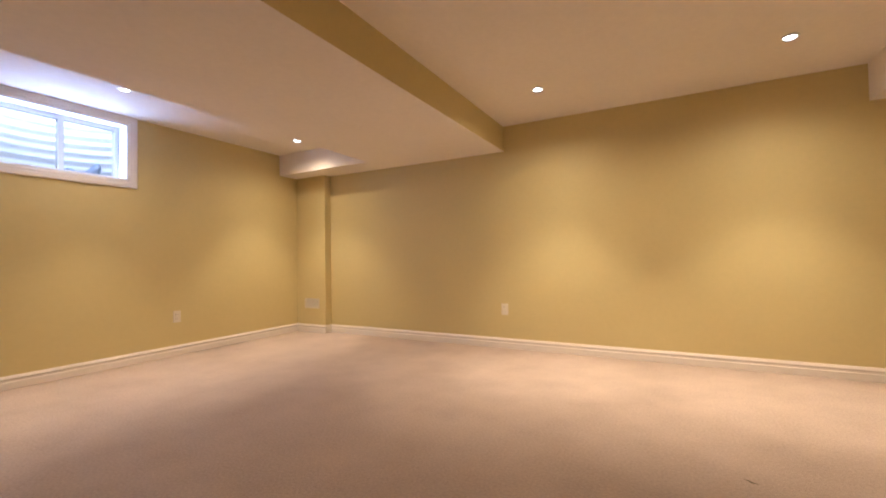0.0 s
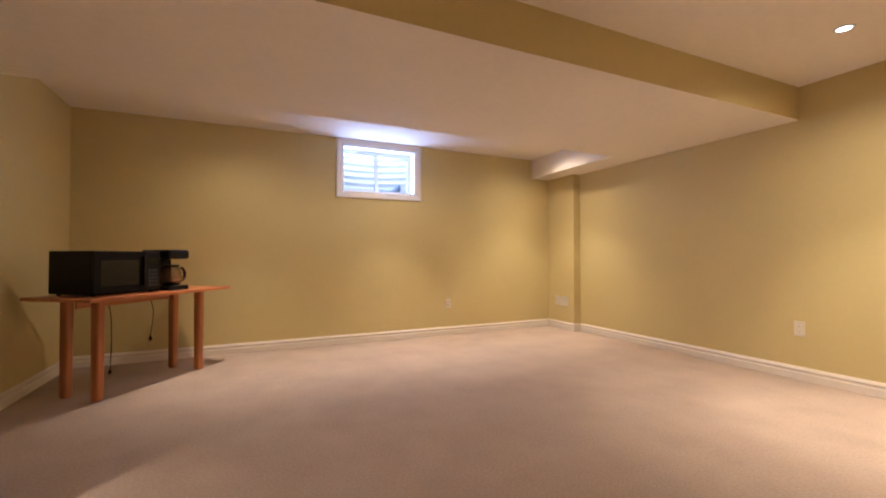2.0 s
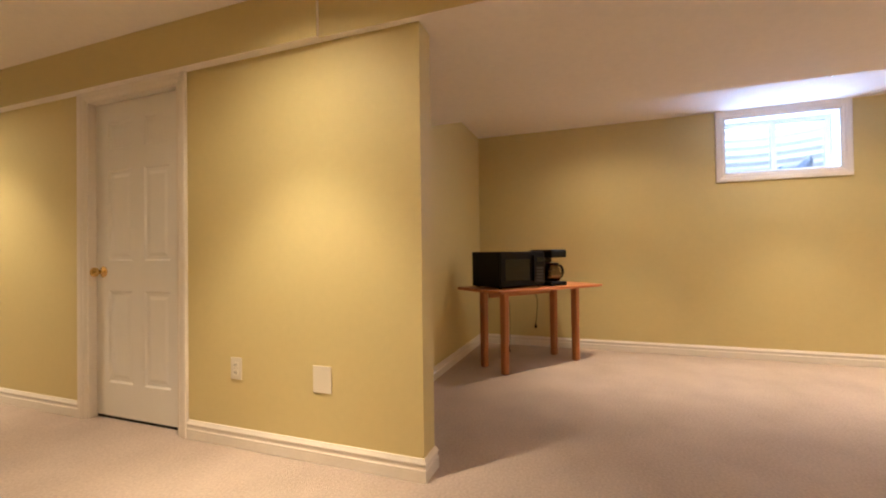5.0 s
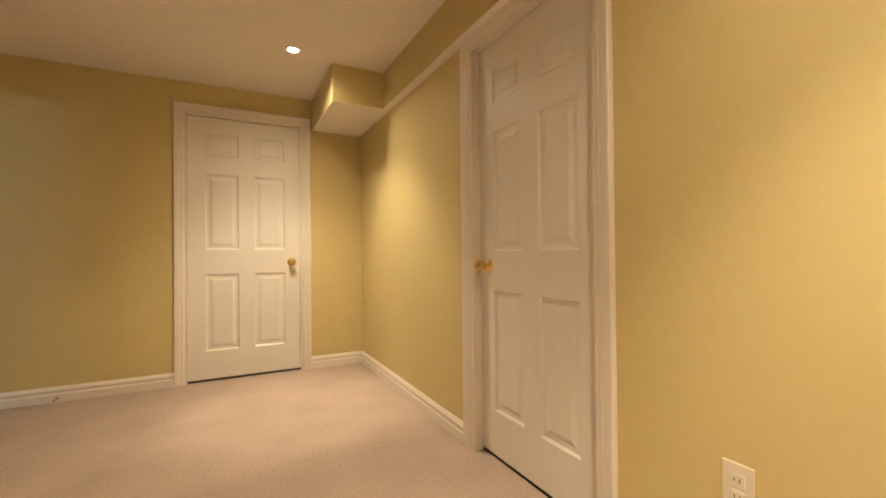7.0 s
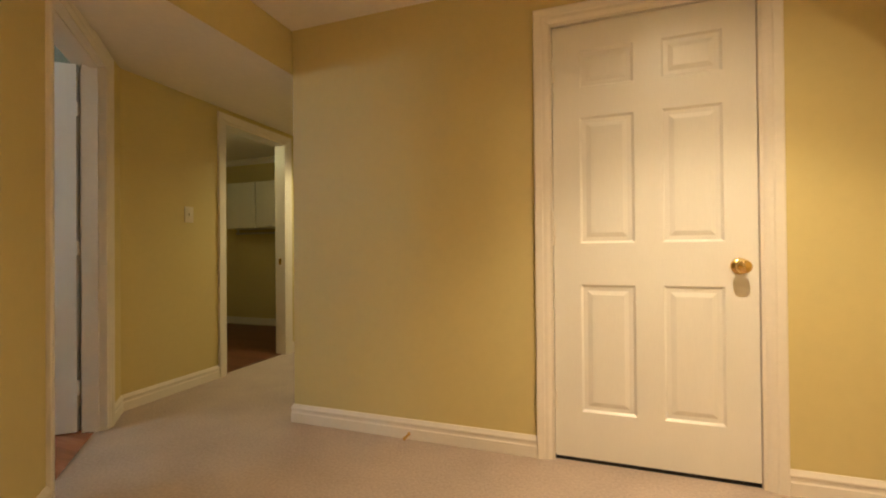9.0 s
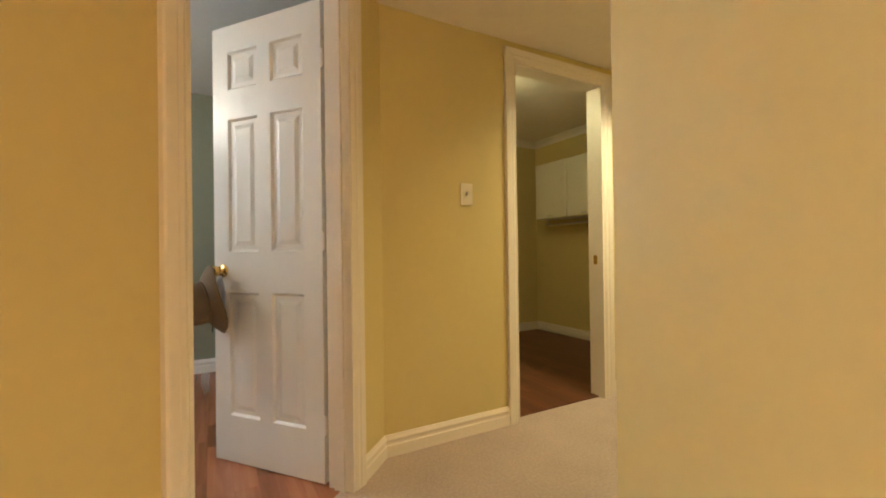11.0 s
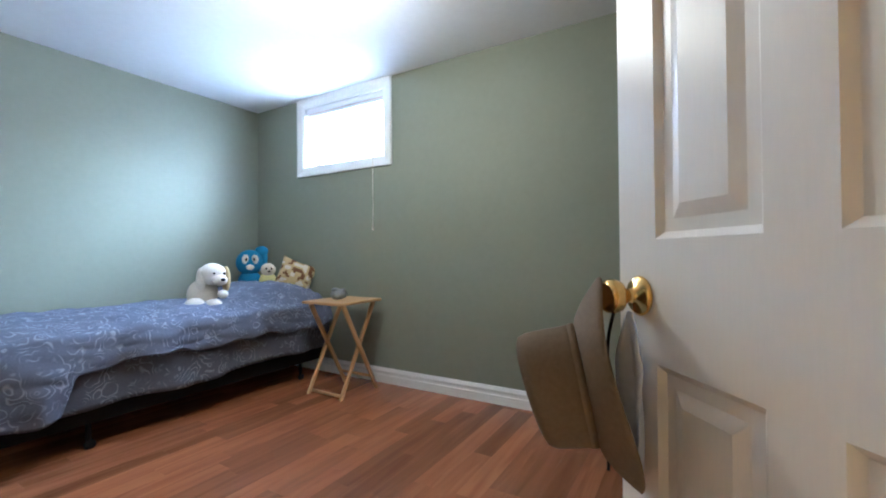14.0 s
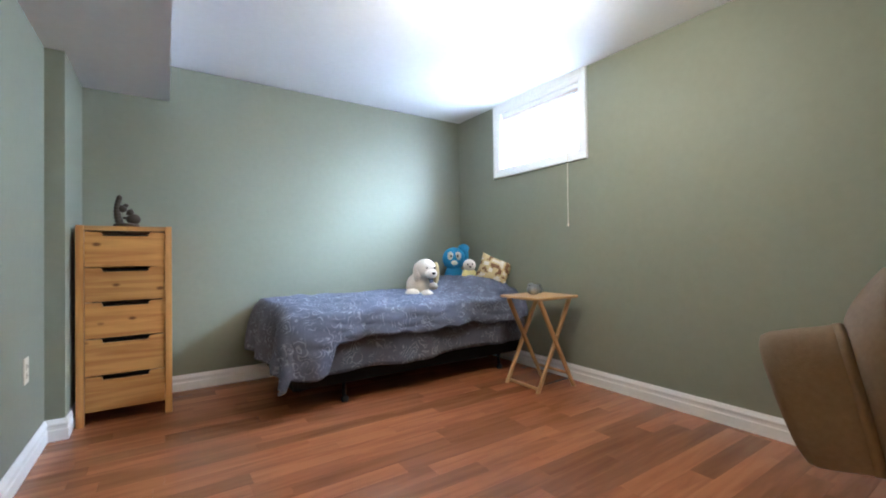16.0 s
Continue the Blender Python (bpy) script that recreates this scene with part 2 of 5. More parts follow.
M_HAT = material("khaki_felt", (0.185, 0.135, 0.088), 0.85, vary=0.08, scale=14, bump=0.3, bump_scale=500, spec=0.2)
M_RAG = material("pale_blue_cotton", (0.55, 0.62, 0.80), 0.85, vary=0.06, scale=12, spec=0.2)
M_STEEL = material("galvanised_steel", (0.62, 0.64, 0.67), 0.45, 0.3, vary=0.08, scale=9)
M_GRAVEL = material("gravel", (0.33, 0.32, 0.31), 0.9, vary=0.25, scale=40, bump=1.0, bump_scale=60)
M_SOIL = material("soil", (0.14, 0.12, 0.09), 0.95, vary=0.2, scale=12)
M_VINYL = material("white_vinyl", (0.82, 0.82, 0.84), 0.35, vary=0.01)
M_CAB = material("cream_cabinet_laminate", (0.74, 0.70, 0.60), 0.4, vary=0.02, scale=5)
M_PLUSHW = material("cream_plush", (0.72, 0.66, 0.57), 0.95, vary=0.10, scale=30, bump=0.8, bump_scale=260, spec=0.1)
M_PLUSHB = material("blue_plush", (0.05, 0.26, 0.50), 0.95, vary=0.10, scale=30, bump=0.8, bump_scale=260, spec=0.1)
M_PLUSHY = material("pale_yellow_plush", (0.68, 0.60, 0.26), 0.95, vary=0.10, scale=30, bump=0.8, bump_scale=260, spec=0.1)
M_PLUSHBR = material("brown_plush", (0.20, 0.10, 0.05), 0.95, vary=0.10, scale=30, bump=0.8, bump_scale=260, spec=0.1)
M_PLUSHT = material("tan_plush", (0.58, 0.45, 0.24), 0.95, vary=0.10, scale=30, bump=0.8, bump_scale=260, spec=0.1)
M_BRONZE = material("dark_bronze_resin", (0.05, 0.033, 0.022), 0.45, vary=0.25, scale=40, bump=0.5, bump_scale=120)
M_GREY = material("grey_speckled_resin", (0.22, 0.24, 0.26), 0.5, vary=0.3, scale=60)
M_BULB = emitter("lit_halogen_lens", (1.0, 0.93, 0.82), 14.0)
M_DOME = emitter("lit_opal_glass", (1.0, 0.85, 0.6), 1.6)
M_SKYCARD = emitter("bright_overcast_sky", (0.93, 0.97, 1.0), 5.0)

# ---- mesh helpers ----


def box(bm, x0, x1, y0, y1, z0, z1, mi=0):
    vs = [bm.verts.new(p) for p in ((x0, y0, z0), (x1, y0, z0), (x1, y1, z0), (x0, y1, z0), (x0, y0, z1), (x1, y0, z1), (x1, y1, z1), (x0, y1, z1))]
    fs = []
    for q in ((3, 2, 1, 0), (4, 5, 6, 7), (0, 1, 5, 4), (1, 2, 6, 5), (2, 3, 7, 6), (3, 0, 4, 7)):
        f = bm.faces.new([vs[i] for i in q])
        f.material_index = mi
        fs.append(f)
    return vs, fs


def rounded(bm, width=0.004, seg=2):
    bmesh.ops.bevel(bm, geom=[e for e in bm.edges], offset=width, segments=seg, affect="EDGES", profile=0.5)


def mesh_object(name, bm, mats, smooth=False):
    bmesh.ops.recalc_face_normals(bm, faces=bm.faces)
    me = bpy.data.meshes.new(name)
    if smooth:
        for f in bm.faces:
            f.smooth = True
    bm.to_mesh(me)
    bm.free()
    for m in (mats if isinstance(mats, (list, tuple)) else [mats]):
        me.materials.append(m)
    return new(name, me)


def part(name, bm, mat, parent, label="", smooth=False, m=None):
    ob = mesh_object(name, bm, mat, smooth)
    ob.parent = parent
    if m is not None:
        ob.matrix_basis = m
    if label:
        tagged(ob, label)
    return ob


def thing(name, label, category, m=None, group="", kind=""):
    ob = new(name)
    ob.empty_display_size = 0.1
    if m is not None:
        ob.matrix_world = m
    return tagged(ob, label, category, group, kind)


def lathe(bm, profile, n=24, axis="z", mi=0):
    """Turns (radius, height) pairs round an axis."""
    rings = []
    for r, h in profile:
        ring = []
        for i in range(n):
            a = 2 * math.pi * i / n
            c, s = r * math.cos(a), r * math.sin(a)
            ring.append(bm.verts.new({"z": (c, s, h), "y": (c, h, s), "x": (h, c, s)}[axis]))
        rings.append(ring)
    for a, b in zip(rings, rings[1:]):
        for i in range(n):
            f = bm.faces.new((a[i], a[(i + 1) % n], b[(i + 1) % n], b[i]))
            f.material_index = mi
    for ring in (rings[0], rings[-1]):
        f = bm.faces.new(ring)
        f.material_index = mi


def ball(bm, c, r, mi=0, seg=14, rings=9, rot=None):
    """An ellipsoid."""
    m = Matrix.Translation(c) @ (rot or Matrix()) @ Matrix.Diagonal((*(r if isinstance(r, tuple) else (r, r, r)), 1))
    got = bmesh.ops.create_uvsphere(bm, u_segments=seg, v_segments=rings, radius=1, matrix=m)
    for v in got["verts"]:
        for f in v.link_faces:
            f.material_index = mi


def sweep(bm, profile, a, b, u, n, m0=0.0, m1=0.0, mi=0):
    """A moulding: (across, out) pairs carried from a to b; across lies along u and out along n; m0 and m1 mitre the ends."""
    a, b, u, n = Vector(a), Vector(b), Vector(u), Vector(n)
    d = (b - a).normalized()
    r0 = [bm.verts.new(a + u * p + n * q + d * (m0 * p)) for p, q in profile]
    r1 = [bm.verts.new(b + u * p + n * q - d * (m1 * p)) for p, q in profile]
    k = len(profile)
    for i in range(k):
        bm.faces.new((r0[i], r0[(i + 1) % k], r1[(i + 1) % k], r1[i])).material_index = mi
    bm.faces.new(r0).material_index = mi
    bm.faces.new(list(reversed(r1))).material_index = mi


BASE = [(0, 0), (0.015, 0), (0.015, 0.052), (0.011, 0.058), (0.011, 0.070), (0.0145, 0.075), (0.0145, 0.082), (0.009, 0.092), (0.005, 0.101), (0, 0.101)]


def baseboard(runs, mat, label, h=1.0):
    """runs: (start, end, inward normal, mitre at start, mitre at end); +1 inner corner, -1 outer."""
    for a, b, n, m0, m1 in runs:
        bm = bmesh.new()
        sweep(bm, [(q, p * h) for q, p in BASE], (*a, 0.001), (*b, 0.001), (*n, 0), (0, 0, 1), m0, m1)
        tagged(mesh_object("baseboard", bm, mat), label, "baseboard", kind="structure")


CASING = [(0, 0), (0.008, 0.006), (0.016, 0.010), (0.030, 0.011), (0.036, 0.015), (0.058, 0.018), (0.066, 0.018), (0.070, 0.014), (0.070, 0)]


def casing(bm, w, h, mi=0, foot=True, z0=0.0):
    """Moulded surround of an opening w wide from z0 to h, in a wall whose face is y = 0."""
    sweep(bm, CASING, (0, 0, z0 if foot else z0), (0, 0, h), (-1, 0, 0), (0, 1, 0), 0 if foot else -1, -1, mi)
    sweep(bm, CASING, (w, 0, z0), (w, 0, h), (1, 0, 0), (0, 1, 0), 0 if foot else -1, -1, mi)
    sweep(bm, CASING, (0, 0, h), (w, 0, h), (0, 0, 1), (0, 1, 0), -1, -1, mi)
    if not foot:
        sweep(bm, CASING, (0, 0, z0), (w, 0, z0), (0, 0, -1), (0, 1, 0), -1, -1, mi)


def wall(name, p0, p1, n, thick, z0, z1, openings, mats, label):
    """A wall whose visible face runs from p0 to p1 with outward-facing normal n; openings as (s0, s1, z0, z1)."""
    p0, p1, n = Vector((*p0, 0)), Vector((*p1, 0)), Vector((*n, 0)).normalized()
    d = (p1 - p0).normalized()
    length = (p1 - p0).length
    ss = sorted({0.0, length, *[s for o in openings for s in o[:2]]})
    bm = bmesh.new()
    for a, b in zip(ss, ss[1:]):
        zs = [(z0, z1)]
        for s0, s1, o0, o1 in openings:
            if s0 - 1e-6 <= a and b <= s1 + 1e-6:
                zs = [(z0, o0), (o1, z1)]
        for c0, c1 in zs:
            if c1 - c0 < 1e-4:
                continue
            q = [p0 + d * a, p0 + d * b, p0 + d * b - n * thick, p0 + d * a - n * thick]
            lo = [bm.verts.new((v.x, v.y, c0)) for v in q]
            hi = [bm.verts.new((v.x, v.y, c1)) for v in q]
            bm.faces.new(lo), bm.faces.new(hi)
            for i in range(4):
                bm.faces.new((lo[i], lo[(i + 1) % 4], hi[(i + 1) % 4], hi[i]))
    return tagged(mesh_object(name, bm, mats), label, "wall", kind="structure")


def frame_of(origin, n):
    """Local axes for a wall opening: x along the wall (to a viewer's left), y out of the face, z up."""
    n = Vector((*n, 0)).normalized()
    u = n.cross(Vector((0, 0, 1)))
    m = Matrix((( u.x, n.x, 0, origin[0]), (u.y, n.y, 0, origin[1]), (0, 0, 1, origin[2] if len(origin) > 2 else 0), (0, 0, 0, 1)))
    return m

# ---- structure: main basement room ----
XW, YN, XP, YS, XH, XE, YB, YK = -4.356, 3.625, -1.52, -5.31, 2.41, 4.464, -1.069, -1.66
ZS = 2.013
YL = "yellow painted basement wall"
W1 = (0.682, 1.545, 1.685, 2.202)
W2 = (-1.690, -2.560, 1.682, 2.200)

bm = bmesh.new()
box(bm, XW - 0.3, 3.2, -8.4, YN + 0.3, -0.12, 0.0)
floor_ob = tagged(mesh_object("floor", bm, M_CARPET), "beige cut-pile carpet on the basement floor", "carpet", kind="structure")

wall("wall_west", (XW, YK), (XW, YN), (1, 0), 0.24, 0, CEIL, [(W1[0] - YK, W1[1] - YK, W1[2], W1[3])], M_YELLOW, YL + " with a high window")
wall("wall_north", (XW - 0.24, YN), (2.1, YN), (0, -1), 0.12, 0, CEIL, [], M_YELLOW, YL)
wall("wall_alcove", (XP - 0.125, YK), (XW - 0.24, YK), (0, 1), 0.10, 0, CEIL, [], M_YELLOW, YL + " closing the alcove")
D1 = (-3.415, -2.63)
YPE = -1.165
wall("wall_partition", (XP, YPE), (XP, YS - 0.1), (1, 0), 0.125, 0, CEIL, [(YPE - D1[1], YPE - D1[0], 0, 1.965)], M_YELLOW, YL + " with a closed white door")
D2 = (-1.012, -0.172)
wall("wall_south", (1.277, YS), (XP - 0.12, YS), (0, 1), 0.10, 0, CEIL, [(1.277 - D2[1], 1.277 - D2[0], 0, 2.04)], M_YELLOW, YL + " with a closed white door")
wall("wall_hall_west", (1.277, YS - 0.10), (1.277, -8.1), (1, 0), 0.10, 0, CEIL, [], M_YELLOW, YL + " of the hall")
wall("wall_hall_south", (1.17, -8.1), (2.6, -8.1), (0, 1), 0.10, 0, CEIL, [], M_YELLOW, YL + " at the end of the hall")
LD = (-6.62, -5.90)
CY = -5.04
DH = 2.03
wall("wall_hall_east", (XH, CY), (XH, -8.1), (-1, 0), 0.055, 0, CEIL, [(CY - LD[1], CY - LD[0], 0, DH)], M_YELLOW, YL + " with a light switch")
# the wall at an angle with the bedroom doorway
S2 = 1 / math.sqrt(2)
DA = Vector((XH, CY))
DD = Vector((-S2, S2))
DL = 1.60
O0, O1 = 0.245, 1.015
DN = (-S2, -S2)
DP = 0.045
DF = DA + Vector(DN) * DP
wall("wall_diagonal", DF - DD * DP, DF + DD * (DL - DP), DN, 0.055 + DP, 0, CEIL, [(O0 + DP, O1 + DP, 0, DH)], M_YELLOW, YL + " set at an angle, with an open doorway")
dg = DA - Vector(DN) * 0.056
wall("wall_diagonal_bedroom", dg, dg + DD * DL, DN, 0.055, 0, CEIL, [(O0 - 0.05, O1, 0, DH)], M_GREEN, "sage green back of the angled doorway wall")
stair_x = (DA + DD * DL).x
wall("wall_stair", (stair_x, (DA + DD * DL).y), (stair_x, -1.0), (-1, 0), 0.055, 0, CEIL, [], M_YELLOW, YL + " beside the stair")
wall("wall_return", (0.57, -0.90), (2.1, -0.90), (0, 1), 0.10, 0, CEIL, [], M_YELLOW, YL)
wall("wall_stair_side", (0.47, -0.90), (0.47, -1.45), (-1, 0), 0.10, 0, CEIL, [], M_YELLOW, YL)
wall("wall_east", (2.0, -0.90), (2.0, YN), (-1, 0), 0.10, 0, CEIL, [], M_YELLOW, YL)

bm = bmesh.new()
box(bm, XW - 0.24, 2.3, -8.2, YN + 0.12, CEIL, CEIL + 0.1)
tagged(mesh_object("ceiling", bm, M_CEIL), "off-white painted flat basement ceiling", "ceiling", kind="structure")


def soffit(name, x0, x1, y0, y1, z0, sides, mats, label, z0b=None):
    """A boxed-in drop below the ceiling; sides names the faces that take the second material."""
    bm = bmesh.new()
    vs, fs = box(bm, x0, x1, y0, y1, z0, CEIL + 0.02)
    if z0b is not None:
        for v in (vs[1], vs[2]):
            v.co.z = z0b
    for i, k in enumerate(("bottom", "top", "south", "east", "north", "west")):
        fs[i].material_index = 1 if k in sides else 0
    return tagged(mesh_object(name, bm, mats), label, "soffit", kind="structure")


soffit("ceiling_beam", -2.943, -1.48, YK, YN, ZS, {"east"}, [M_CEIL, M_YELLOW], "wide boxed beam, off-white below with a yellow side")
soffit("ceiling_corner_drop", XW, -2.943, 3.241, YN, ZS + 0.0005, set(), [M_CEIL, M_YELLOW], "off-white boxed duct in the corner beside the beam")
soffit("ceiling_beam_partition", -1.66, -1.462, YS, YK, ZS, {"east"}, [M_CEIL, M_YELLOW], "narrow boxed beam along the partition wall")
soffit("ceiling_duct_box", -1.462, -1.096, YS, -4.52, ZS - 0.004, {"east", "north"}, [M_CEIL, M_YELLOW], "yellow boxed duct in the corner above the door")
soffit("ceiling_east_drop", 1.277, 2.0, -0.90, YN, 2.0, set(), [M_CEIL, M_YELLOW], "off-white boxed duct along the wall")
soffit("ceiling_hall_drop", 1.283, 2.46, -8.1, -3.2, ZS, {"west"}, [M_CEIL, M_YELLOW], "dropped ceiling over the hall with a yellow side", 2.145)
# pilaster in the corner
bm = bmesh.new()
box(bm, XW, -3.86, 3.52, YN + 0.01, 0, ZS)
tagged(mesh_object("wall_pilaster", bm, M_YELLOW), "yellow boxed pipe chase in the corner", "pilaster", kind="structure")

# stair side wall with a broad sloping cap
HX0, HX1, HY = 0.475, 0.580, -4.10
slope = 0.885


def sloped(bm, x0, x1, lo, hi, y0, y1):
    """A slab whose lower and upper edges rise with the stair."""
    pts = [(y0, lo(y0)), (y1, lo(y1)), (y1, hi(y1)), (y0, hi(y0))]
    a = [bm.verts.new((x0, y, z)) for y, z in pts]
    b = [bm.verts.new((x1, y, z)) for y, z in pts]
    bm.faces.new(a), bm.faces.new(list(reversed(b)))
    for i in range(4):
        bm.faces.new((a[i], b[i], b[(i + 1) % 4], a[(i + 1) % 4]))


rise = lambda y: 0.105 + slope * (y - HY)
bm = bmesh.new()
sloped(bm, HX0, HX1, lambda y: 0.0, rise, HY, -1.55)
half = tagged(mesh_object("wall_stair_half", bm, M_YELLOW), "low yellow stair side wall with a sloping white cap", "half wall", kind="structure")
bm = bmesh.new()
sloped(bm, HX0 - 0.015, HX1 + 0.025, lambda y: rise(y) + 0.001, lambda y: rise(y) + 0.085, HY - 0.09, -1.6)
rounded(bm, 0.006)
part("cap", bm, M_TRIM, half, "white painted sloping wooden cap")

WB = "white moulded baseboard along the yellow wall"
baseboard([
    ((XW, YK), (XW, 3.52), (1, 0), 1, 1), ((XW, 3.52), (-3.86, 3.52), (0, -1), 1, -1), ((-3.86, 3.52), (-3.86, YN), (1, 0), -1, 1),
    ((-3.86, YN), (2.0, YN), (0, -1), 1, 1), ((XP - 0.125, YK), (XW, YK), (0, 1), 1, 1),
    ((XP - 0.125, YPE), (XP - 0.125, YK), (-1, 0), -1, 1), ((XP, YPE), (XP - 0.125, YPE), (0, 1), -1, -1),
    ((XP, YPE), (XP, D1[1] + 0.07), (1, 0), -1, 0), ((XP, D1[0] - 0.07), (XP, YS), (1, 0), 0, 1),
    ((XP, YS), (D2[0] - 0.07, YS), (0, 1), 1, 0), ((D2[1] + 0.07, YS), (1.277, YS), (0, 1), 0, -1),
    ((1.277, YS), (1.277, -8.1), (1, 0), -1, 1), ((1.277, -8.1), (XH, -8.1), (0, 1), 1, 1),
    ((XH, LD[0] - 0.07), (XH, -8.1), (-1, 0), 0, 1), ((XH, CY - DP * 2 * S2), (XH, LD[1] + 0.07), (-1, 0), 0.41, 0),
    (tuple(DF + DD * (O1 + 0.07)), tuple(DF + DD * (DL - DP)), DN, 0, 0.4), (tuple(DF - DD * DP), tuple(DF + DD * (O0 - 0.07)), DN, 0.41, 0),
    ((HX0, -1.45), (HX0, HY + 0.06), (-1, 0), 0, 0),
], M_TRIM, WB)

# ---- doors ----


def leaf_mesh(w, h, t=0.036, lock=(0.808, 1.0), stile=0.118, muntin=0.110):
    """A six-panel door leaf from x = 0 to w; its faces are y = 0 and y = -t."""
    bm = bmesh.new()
    st, mu = stile * w / 0.80, muntin * w / 0.80
    pw = (w - 2 * st - mu) / 2
    k = h / 2.03
    cols = [(st, st + pw), (st + pw + mu, w - st)]
    rows = [(0.215 * k, lock[0] * k), (lock[1] * k, 1.590 * k), (1.728 * k, 1.905 * k)]
    xs = sorted({0, w, *[c for q in cols for c in q]})
    zs = sorted({0, h, *[c for q in rows for c in q]})
    steps = [(0.010, -0.009), (0.028, -0.009), (0.048, -0.003)]
    for side, y0 in ((1, 0.0), (-1, -t)):
        for a, b in zip(xs, xs[1:]):
            for c, d in zip(zs, zs[1:]):
                loops = [[(a, c), (b, c), (b, d), (a, d)]]
                ys = [y0]
                if (a, b) in cols and (c, d) in rows:
                    for i, dep in steps:
                        loops.append([(a + i, c + i), (b - i, c + i), (b - i, d - i), (a + i, d - i)])
                        ys.append(y0 + side * dep)
                vs = [[bm.verts.new((x, y, z)) for x, z in lp] for lp, y in zip(loops, ys)]
                for p, q in zip(vs, vs[1:]):
                    for i in range(4):
                        bm.faces.new((p[i], p[(i + 1) % 4], q[(i + 1) % 4], q[i]))
                bm.faces.new(vs[-1])
    for x in (0, w):
        bm.faces.new([bm.verts.new(p) for p in ((x, 0, 0), (x, -t, 0), (x, -t, h), (x, 0, h))])
    for z in (0, h):
        bm.faces.new([bm.verts.new(p) for p in ((0, 0, z), (w, 0, z), (w, -t, z), (0, -t, z))])
    bmesh.ops.remove_doubles(bm, verts=bm.verts, dist=1e-5)
    return bm


def knob_parts(parent, x, z, y, out=1, size=1.0):
    bm = bmesh.new()
    lathe(bm, [(0.001, 0), (0.033, 0.0), (0.034, 0.004), (0.028, 0.010), (0.013, 0.014), (0.011, 0.026), (0.016, 0.033), (0.026, 0.040), (0.029, 0.052),
               (0.027, 0.062), (0.018, 0.069), (0.001, 0.070)], 28, "y")
    return part("door_knob", bm, M_BRASS, parent, "polished brass knob and rose", True, Matrix.Translation((x, y, z)) @ Matrix.Diagonal((size, out * size, size, 1)))


def hinge_part(parent, x, z, y):
    bm = bmesh.new()
    lathe(bm, [(0.001, -0.040), (0.003, -0.040), (0.0048, -0.037), (0.0048, 0.037), (0.003, 0.040), (0.001, 0.040)], 10)
    box(bm, -0.008, 0.008, -0.004, 0.001, -0.037, 0.037)
    return part("hinge", bm, M_TRIM, parent, "painted butt hinge", False, Matrix.Translation((x, y, z)))


def jamb_mesh(w, h, depth, front=0.0):
    """Lining of an opening, with a stop."""
    bm = bmesh.new()
    t = 0.012
    box(bm, 0.0, t, -depth, front, 0, h)
    box(bm, w - t, w, -depth, front, 0, h)
    box(bm, t, w - t, -depth, front, h - t, h)
    return bm


def closed_door(name, origin, n, w, h, depth, setback, knob_high_x, label):
    d = thing(name, label, "door", frame_of(origin, n), kind="structure")
    bm = bmesh.new()
    casing(bm, w, h)
    part("casing", bm, M_TRIM, d)
    part("jamb", jamb_mesh(w, h, depth, 0.001), M_TRIM, d)
    # unseen bead behind the leaf, added to block light leaking round its edge
    bm = bmesh.new()
    y0, y1 = -setback - 0.056, -setback - 0.038
    box(bm, 0.0122, 0.034, y0, y1, 0, h - 0.034)
    box(bm, w - 0.034, w - 0.0122, y0, y1, 0, h - 0.034)
    box(bm, 0.0122, w - 0.0122, y0, y1, h - 0.034, h - 0.0122)
    part("door_stop_bead", bm, M_TRIM, d)
    lw = w - 0.03
    leaf = part("door_leaf", leaf_mesh(lw, h - 0.036), M_DOOR, d, "white six-panel door leaf", False, Matrix.Translation((0.015, -setback, 0.020)))
    kx = lw - 0.068 if knob_high_x else 0.068
    knob_parts(leaf, kx, 0.884, 0.0)
    hx = 0.001 if knob_high_x else lw - 0.001
    for z in (0.26, 1.02, h - 0.26):
        hinge_part(leaf, hx, z, 0.003)
    # solid black strip: the shade under the leaf, put in as colour
    bm = bmesh.new()
    box(bm, 0.0125, w - 0.0125, -depth + 0.002, -setback - 0.006, 0.001, 0.019)
    part("threshold", bm, M_GAPSHADE, d, "black strip standing for the shade under the door")
    return d


closed_door("door_1", (XP, D1[1]), (1, 0), D1[1] - D1[0], 1.965, 0.124, 0.045, True, "closed white six-panel door with a brass knob")
closed_door("door_2", (D2[0], YS), (0, 1), D2[1] - D2[0], 2.04, 0.099, 0.012, False, "closed white six-panel door with a brass knob")

# laundry doorway: surround only
d4 = thing("door_4", "open white-trimmed doorway to the laundry room", "doorway", frame_of((XH, LD[0]), (-1, 0)), kind="structure")
# local x runs from the far to the near side here
lw = LD[1] - LD[0]
bm = bmesh.new()
casing(bm, lw, DH)
part("casing", bm, M_TRIM, d4)
part("jamb", jamb_mesh(lw, DH, 0.115, 0.001), M_TRIM, d4)
bm = bmesh.new()
box(bm, 0.012, 0.0145, -0.075, -0.045, 0.865, 0.925)
part("strike_plate", bm, M_BRASS, d4, "small brass strike plate")

# bedroom doorway with its open leaf
ow = O1 - O0
org = DF + DD * O0
d3 = thing("door_3", "open white six-panel bedroom door with a brass knob", "door", frame_of(org, DN), kind="structure")
bm = bmesh.new()
casing(bm, ow, DH)
part("casing", bm, M_TRIM, d3)
bm = bmesh.new()
box(bm, 0, 0.012, -0.111, 0.001, 0, DH)
box(bm, -0.05, -0.042, -0.157, -0.1112, 0, DH)
